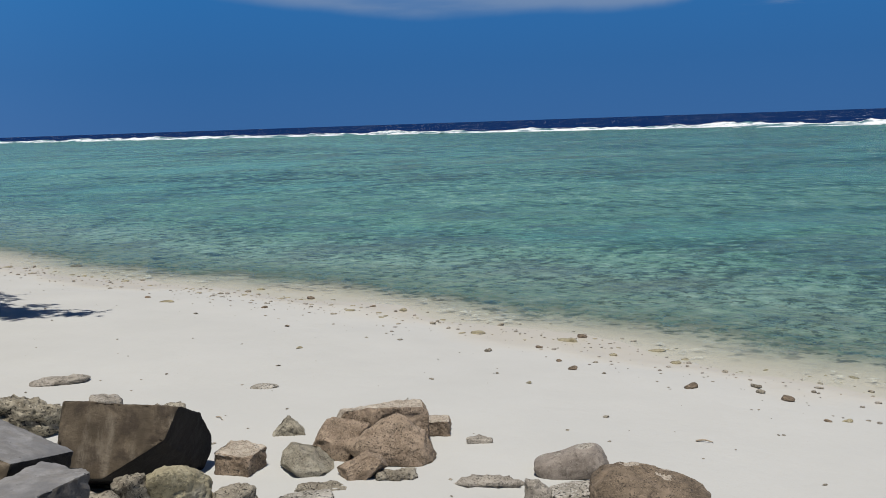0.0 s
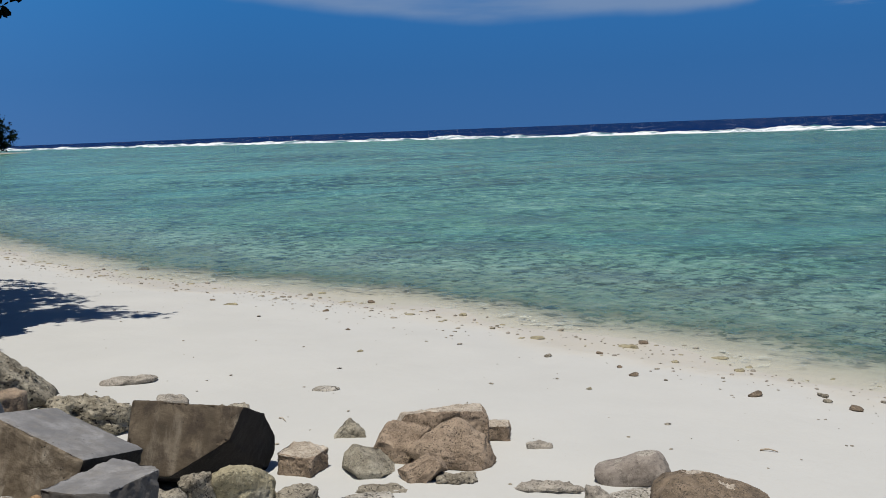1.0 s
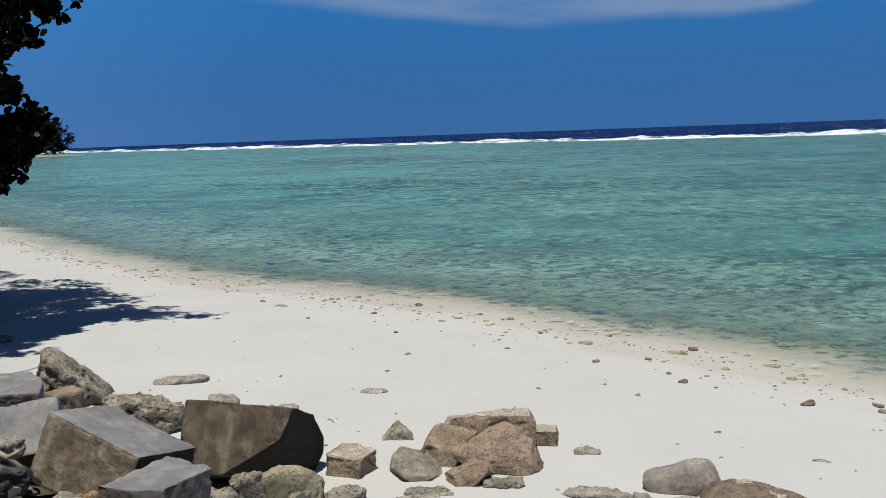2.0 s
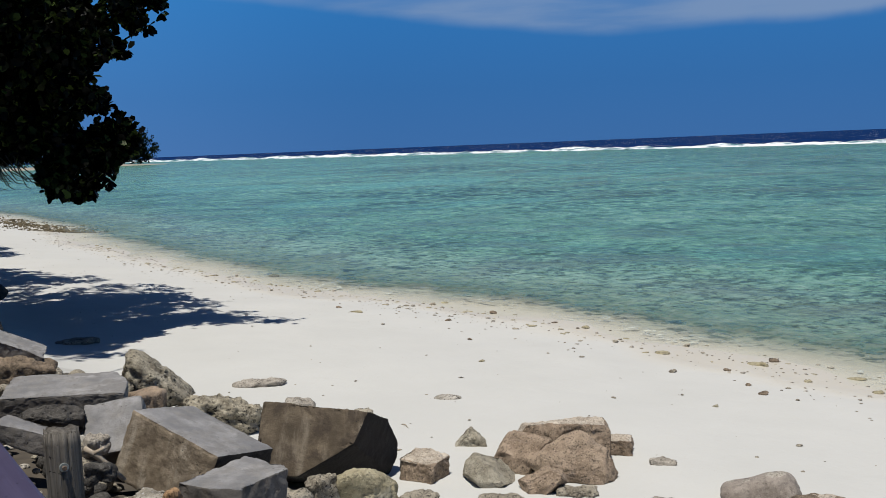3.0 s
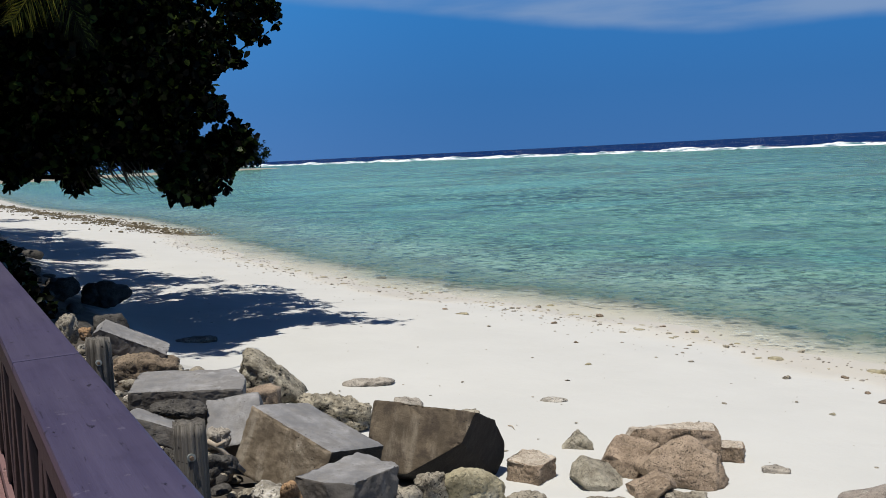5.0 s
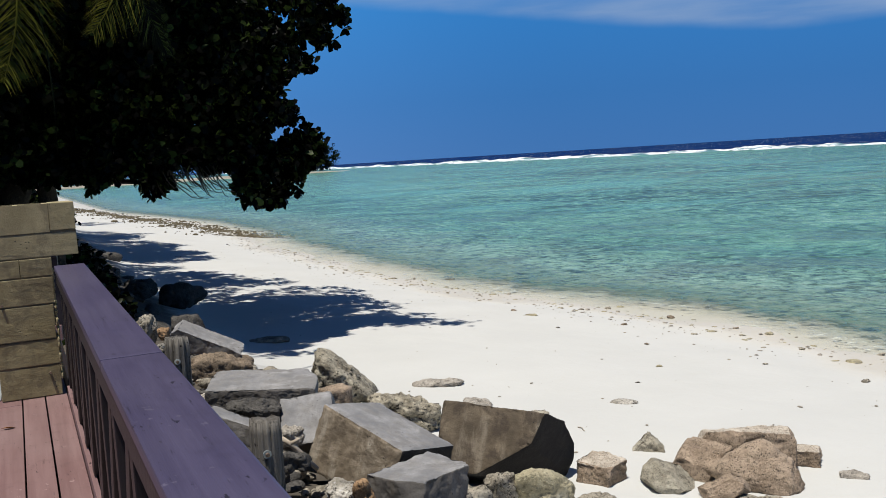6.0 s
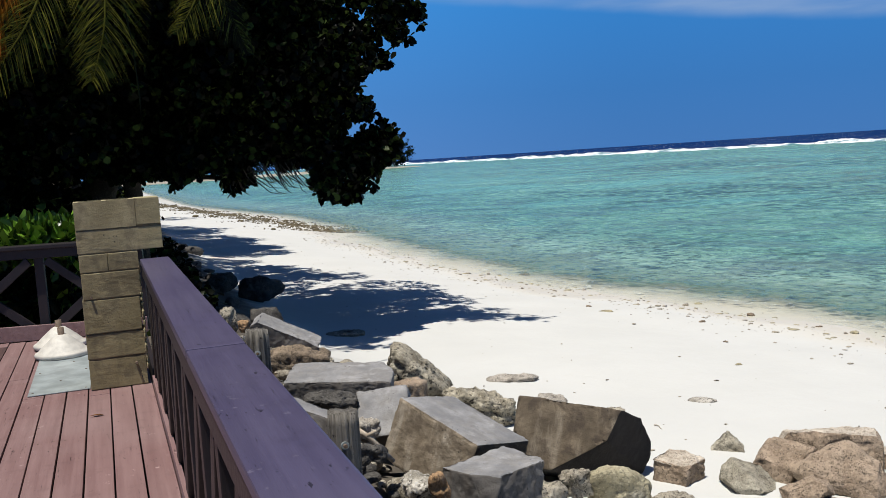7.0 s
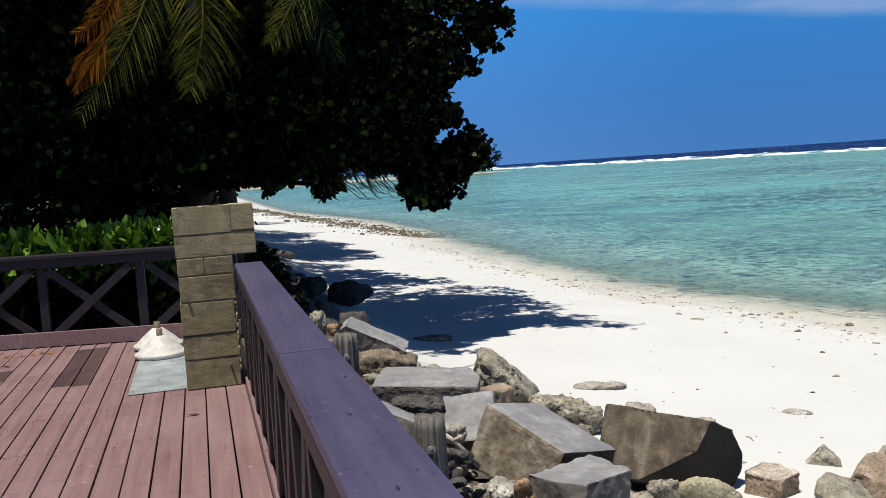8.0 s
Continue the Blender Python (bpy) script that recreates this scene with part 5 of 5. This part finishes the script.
for i, (x, y) in enumerate(rows):
    v, f = leaf_cloud([(x, y, 0.85 - 0.02 * i, 0.5, 0.40, 0.15)], 1300, 0.23, 5 + i, droop=-0.5, shell=0.5, wide=0.2, rosette=0.15, per=12)
    shrub = fast_mesh("shrub", v, f, HEDGE_LEAF, hedge)
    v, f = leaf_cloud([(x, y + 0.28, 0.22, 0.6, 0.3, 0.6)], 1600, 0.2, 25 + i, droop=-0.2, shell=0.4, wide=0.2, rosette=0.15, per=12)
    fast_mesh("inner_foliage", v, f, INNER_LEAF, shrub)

# ---- palm ----


def frond(ways, seed, mat, parent, leaflets=120, length=0.5, face=(0.1, -1, 0.1), width=0.0075, start=0.1, spread=1.0):
    """One palm leaf: a rib bent through four places, with narrow drooping leaflets on both sides."""
    rng = random.Random(seed)
    q = [Vector(w) for w in ways]
    pts = []
    for i in range(15):
        t = 3 * i / 14
        p = Vector((0, 0, 0))
        for j in range(4):
            weight = 1.0
            for m_ in range(4):
                if m_ != j:
                    weight *= (t - m_) / (j - m_)
            p += q[j] * weight
        pts.append(p)
    v, f = tube(pts, [0.018 * (1 - 0.88 * i / 14) for i in range(15)], 6)
    rib = mesh_from("frond", v, f, mat, parent, True)
    lv, lf = [], []
    for i in range(leaflets):
        t = start + (0.995 - start) * i / leaflets
        k = min(int(t * 14), 13)
        p = pts[k].lerp(pts[k + 1], t * 14 - k)
        d = (pts[k + 1] - pts[k]).normalized()
        for sgn in (1, -1):
            out = d.cross(Vector(face)).normalized() * sgn
            way_ = (out * rng.uniform(0.55, 0.95) * spread + d * rng.uniform(0.6, 0.95) + Vector((0, rng.uniform(-0.25, 0.25), rng.uniform(-0.35, -0.05)))).normalized()
            ln = length * (1.0 - 0.75 * max(0.0, t - 0.55) / 0.45) * rng.uniform(0.8, 1.1)
            w = d * width
            mid_ = p + way_ * ln * 0.5
            tip = p + way_ * ln + Vector((0, 0, -0.22 * ln))
            n0 = len(lv)
            lv += [tuple(p - w * 0.4), tuple(p + w * 0.4), tuple(mid_ + w), tuple(tip), tuple(mid_ - w)]
            lf.append((n0, n0 + 1, n0 + 2, n0 + 3, n0 + 4))
    mesh_from("blade", lv, lf, mat, rib)
    return rib


palm = empty("coconut_palm")
tagged(palm, "coconut palm with hanging green and dead orange fronds", "palm")
CROWN = (-0.15, 10.4, 5.0)
tube_ob("trunk", [(0.3, 14.6, -0.7), (0.28, 14.3, 1.2), (0.1, 13.5, 3.2), (-0.2, 12.0, 4.4), CROWN], [0.17, 0.13, 0.115, 0.11, 0.11], BARK, palm, 12)
tube_ob("dry_stalk", [(0.1, 10.3, 4.8), (0.2, 9.85, 3.4), (0.26, 9.8, 2.84), (0.28, 9.8, 2.3), (0.27, 9.8, 1.8)], [0.014, 0.010, 0.008, 0.007, 0.005], LEAF, palm, 6)
frond([CROWN, (-0.45, 9.85, 3.62), (-0.74, 9.8, 2.99), (-1.24, 9.8, 2.31)], 90, PALM_LEAF, palm, 85, 0.50, start=0.25, width=0.0065)
frond([CROWN, (0.04, 9.85, 3.66), (0.0, 9.8, 2.99), (-0.15, 9.8, 2.49)], 91, PALM_LEAF, palm, 78, 0.55, start=0.3, spread=1.25, width=0.006)
frond([(1.9, 10.4, 4.7), (1.3, 9.95, 3.95), (0.95, 9.8, 3.36), (0.69, 9.8, 2.97)], 92, PALM_LEAF, palm, 75, 0.45, start=0.25, width=0.0065)
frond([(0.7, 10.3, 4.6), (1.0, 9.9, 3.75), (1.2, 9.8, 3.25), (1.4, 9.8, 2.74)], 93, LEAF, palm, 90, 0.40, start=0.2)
frond([CROWN, (-0.62, 9.9, 3.9), (-0.87, 9.8, 3.36), (-1.20, 9.8, 3.10)], 94, DEAD_PALM, palm, 75, 0.36, start=0.3)
frond([(-0.72, 9.9, 3.5), (-0.92, 9.85, 3.08), (-1.06, 9.82, 2.84), (-1.26, 9.8, 2.56)], 95, DEAD_PALM, palm, 80, 0.26, width=0.017, start=0.3, spread=0.55)
frond([(-0.70, 9.95, 3.5), (-0.97, 9.9, 3.1), (-1.12, 9.87, 2.92), (-1.32, 9.84, 2.66)], 96, DEAD_PALM, palm, 70, 0.24, width=0.015, start=0.3, spread=0.5)
for i, ways in enumerate([[CROWN, (-1.2, 10.4, 5.5), (-2.3, 10.3, 5.3), (-3.0, 10.2, 4.3)], [CROWN, (0.6, 10.7, 5.6), (1.2, 11.0, 5.5), (1.6, 11.4, 4.9)], [CROWN, (-0.3, 11.3, 5.8), (-0.45, 12.1, 5.9), (-0.6, 12.9, 5.4)], [CROWN, (-1.0, 10.9, 5.7), (-1.8, 11.4, 5.7), (-2.6, 12.0, 5.2)]]):
    frond(ways, 97 + i, PALM_LEAF, palm, 90, 0.6)

# ---- small stones ----


def stones(name, places, seed, mat, label, parent_kind="stuff", group="", flat=1.0):
    """Many small stones as one mesh; places: (x, y, z, size)."""
    rng = random.Random(seed)
    d, faces = ico(2)
    fv, ff = [], []
    for n_, (x, y, z, s_) in enumerate(places):
        sc = np.array([rng.uniform(0.7, 1.3), rng.uniform(0.5, 1.0), rng.uniform(0.3, 0.75) * flat]) * s_ / 2
        cuts = [np.array(Vector((rng.gauss(0, 1), rng.gauss(0, 1), rng.gauss(0, 1))).normalized()) for _ in range(9)]
        acc = sum(np.maximum(d @ c, 0) ** 8 for c in cuts) + 0.25
        p = d * (acc ** (-1 / 8))[:, None] * sc
        a = rng.uniform(0, 6.28)
        ca, sa = math.cos(a), math.sin(a)
        p = np.stack([p[:, 0] * ca - p[:, 1] * sa + x, p[:, 0] * sa + p[:, 1] * ca + y, p[:, 2] + z], 1)
        ff.append(np.array(faces) + n_ * len(d))
        fv.append(p)
    ob = fast_mesh(name, np.concatenate(fv), np.concatenate(ff), mat)
    return tagged(ob, label, "stones", group, parent_kind)


rr = random.Random(101)


def on_beach(x, y, s_, up=0.2):
    return (x, y, ground_height(x, y) + s_ * up * 0.5, s_)


wrack = []
for _ in range(1150):
    y = rr.uniform(1.5, 44)
    x = 9.45 + rr.gauss(0, 0.45) - 0.25 * math.sin(y * 0.6) - shore_bend(y)
    wrack.append(on_beach(x, y, min(0.13, 0.012 + rr.expovariate(55))))
stones("wrack_pebbles", wrack[:650], 5, PALE_STONE, "pale coral pebbles along the tide line", flat=0.7)
stones("wrack_pebbles", wrack[650:], 6, GREY_STONE, "dark coral pebbles along the tide line", flat=0.55)
drift = []
for _ in range(260):
    y = rr.uniform(1.0, 34)
    x = 9.75 + rr.gauss(0, 0.25) + 0.3 * math.sin(y * 0.4) - shore_bend(y)
    drift.append(on_beach(x, y, min(0.2, 0.02 + rr.expovariate(26)), 0.05))
stones("tide_line_litter", drift, 15, YELLOW_STONE, "flat yellowish weed and coral litter along the tide line", flat=0.35)
loose = [on_beach(rr.uniform(3.6, 9.0), rr.uniform(2.5, 34), min(0.1, 0.012 + rr.expovariate(70))) for _ in range(260)]
stones("loose_pebbles", loose, 7, GREY_STONE, "small coral pebbles scattered over the sand", flat=0.6)
far_strip = []
for _ in range(4800):
    y = 40 + 52 * rr.random() ** 1.2
    x = 9.25 - 0.11 * (y - 44) + rr.gauss(0, 0.8) * (1 + 0.5 * math.sin(y * 0.9))
    far_strip.append(on_beach(x, y, 0.03 + rr.expovariate(24)))
stones("rubble_strip", far_strip, 8, BROWN_RUBBLE, "strip of brown coral rubble along the far tide line")
PEBBLES = [(9.49, 20.9, 0.32), (7.76, 14.45, 0.12), (7.75, 13.66, 0.13), (9.61, 14.22, 0.15), (8.51, 12.18, 0.13), (9.89, 12.75, 0.22), (8.97, 11.03, 0.12), (9.88, 11.14, 0.13), (9.97, 10.51, 0.2), (9.52, 9.44, 0.12),
           (7.79, 10.62, 0.1), (6.9, 9.18, 0.09), (8.55, 7.51, 0.16), (9.19, 7.21, 0.13), (9.76, 7.14, 0.2), (10.12, 7.22, 0.18), (8.65, 6.5, 0.09), (7.46, 6.01, 0.08), (9.6, 4.9, 0.09), (8.5, 4.7, 0.2), (8.76, 3.78, 0.18),
           (10.1, 8.64, 0.15), (8.38, 6.1, 0.14), (9.43, 6.27, 0.11), (9.08, 4.25, 0.15), (8.26, 3.2, 0.07), (8.41, 3.08, 0.12)]
for i, (x, y, w) in enumerate(PEBBLES):
    ob = new("coral_pebble", rock_mesh("coral_pebble", (0.85 * w, 0.6 * w, 0.25 * w), 400 + i, (GREY_STONE, DARK_TAN_STONE, YELLOW_STONE)[i % 3 if i % 5 else 1], sharp=5, cuts=18, rough=0.12, level=3, jag=0.012, box=False))
    ob.matrix_world = pose(x, y, ground_height(x, y) + w * 0.05, 0, 0, 47 * i)
    tagged(ob, ("grey worn coral pebble on the sand", "dark coral pebble on the sand", "yellowish weedy coral pebble on the sand")[i % 3 if i % 5 else 1], "pebble", "pebbles along the tide line")
bank = {0: [], 1: [], 2: []}
for i in range(1100):
    x, y = rr.uniform(0.32, 2.5), rr.uniform(2.0, 10.5)
    s_ = 0.04 + rr.expovariate(16)
    kind_ = (0, 1, 2, 2, 1, 2)[i % 6]
    bank[kind_].append((x, y, beach(x) + rr.uniform(0.0, 0.12), min(s_, 0.11 if kind_ == 0 else 0.3)))
stones("bank_rubble", bank[0], 21, CORAL, "bleached coral rubble between the dumped blocks")
stones("bank_rubble", bank[1], 22, GREY_STONE, "grey stones between the dumped blocks")
stones("bank_rubble", bank[2], 23, DARK_STONE, "dark stones between the dumped blocks")
shade = []
for _ in range(75):
    y = rr.uniform(11.5, 30)
    x = 0.95 + 0.045 * (y - 11) + rr.gauss(0, 0.4)
    s_ = rr.uniform(0.15, 0.55)
    shade.append((x, y, beach(x) + 0.05 * s_, s_))
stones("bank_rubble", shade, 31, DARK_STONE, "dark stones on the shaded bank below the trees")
stick = empty("driftwood_stick")
tube_ob("stem", [(1.12, 5.11, -0.025), (1.165, 5.105, -0.065), (1.19, 5.1, -0.09), (1.25, 5.1, -0.165), (1.315, 5.1, -0.245)], [0.014, 0.016, 0.017, 0.016, 0.013], DRIFT, stick)
tube_ob("side_branch", [(1.165, 5.1, -0.062), (1.19, 5.095, -0.052), (1.22, 5.09, -0.04)], [0.013, 0.011, 0.008], DRIFT, stick)
tagged(stick, "bleached driftwood stick lying among the stones", "stick")


def fallen_leaf(x, y, turn, seed):
    rng = random.Random(seed)
    bm = bmesh.new()
    ring = [(0, -0.045, 0.002), (0.018, -0.02, 0.008), (0.02, 0.012, 0.009), (0, 0.048, 0.004), (-0.02, 0.012, 0.012), (-0.018, -0.02, 0.01)]
    vs = [bm.verts.new(v) for v in ring]
    bm.faces.new((vs[0], vs[1], vs[2], vs[3]))
    bm.faces.new((vs[0], vs[3], vs[4], vs[5]))
    ob = part("fallen_leaf", bm, DRY_LEAF)
    ob.matrix_world = pose(x, y, 0.002, rng.uniform(-6, 6), rng.uniform(-6, 6), turn)
    tagged(ob, "yellow dry leaf fallen on the deck boards", "leaf", "fallen leaves")


for i, (x, y) in enumerate([(-1.86, 9.62), (-2.0, 9.08), (-0.33, 6.3), (-1.78, 9.66), (-1.95, 9.6), (-1.7, 9.58), (-2.1, 9.66)]):
    fallen_leaf(x, y, 50 * i, i)


def beach_twig(a, b_, radius, label):
    """A thin dry twig lying on the sand between two places."""
    pts = []
    for i in range(6):
        t = i / 5
        x, y = a[0] + (b_[0] - a[0]) * t, a[1] + (b_[1] - a[1]) * t
        pts.append((x + 0.012 * math.sin(5 * t), y, ground_height(x, y) + radius * (0.8 + 1.2 * math.sin(math.pi * t))))
    tagged(tube_ob("twig", pts, [radius * (1 - 0.1 * i) for i in range(6)], DRIFT, None, 6), label, "twig", "twigs on the sand")


beach_twig((6.818, 3.723), (6.893, 3.6), 0.009, "small brown dry twig lying on the sand")
beach_twig((4.425, 7.176), (4.427, 7.048), 0.006, "thin grey twig lying on the sand")
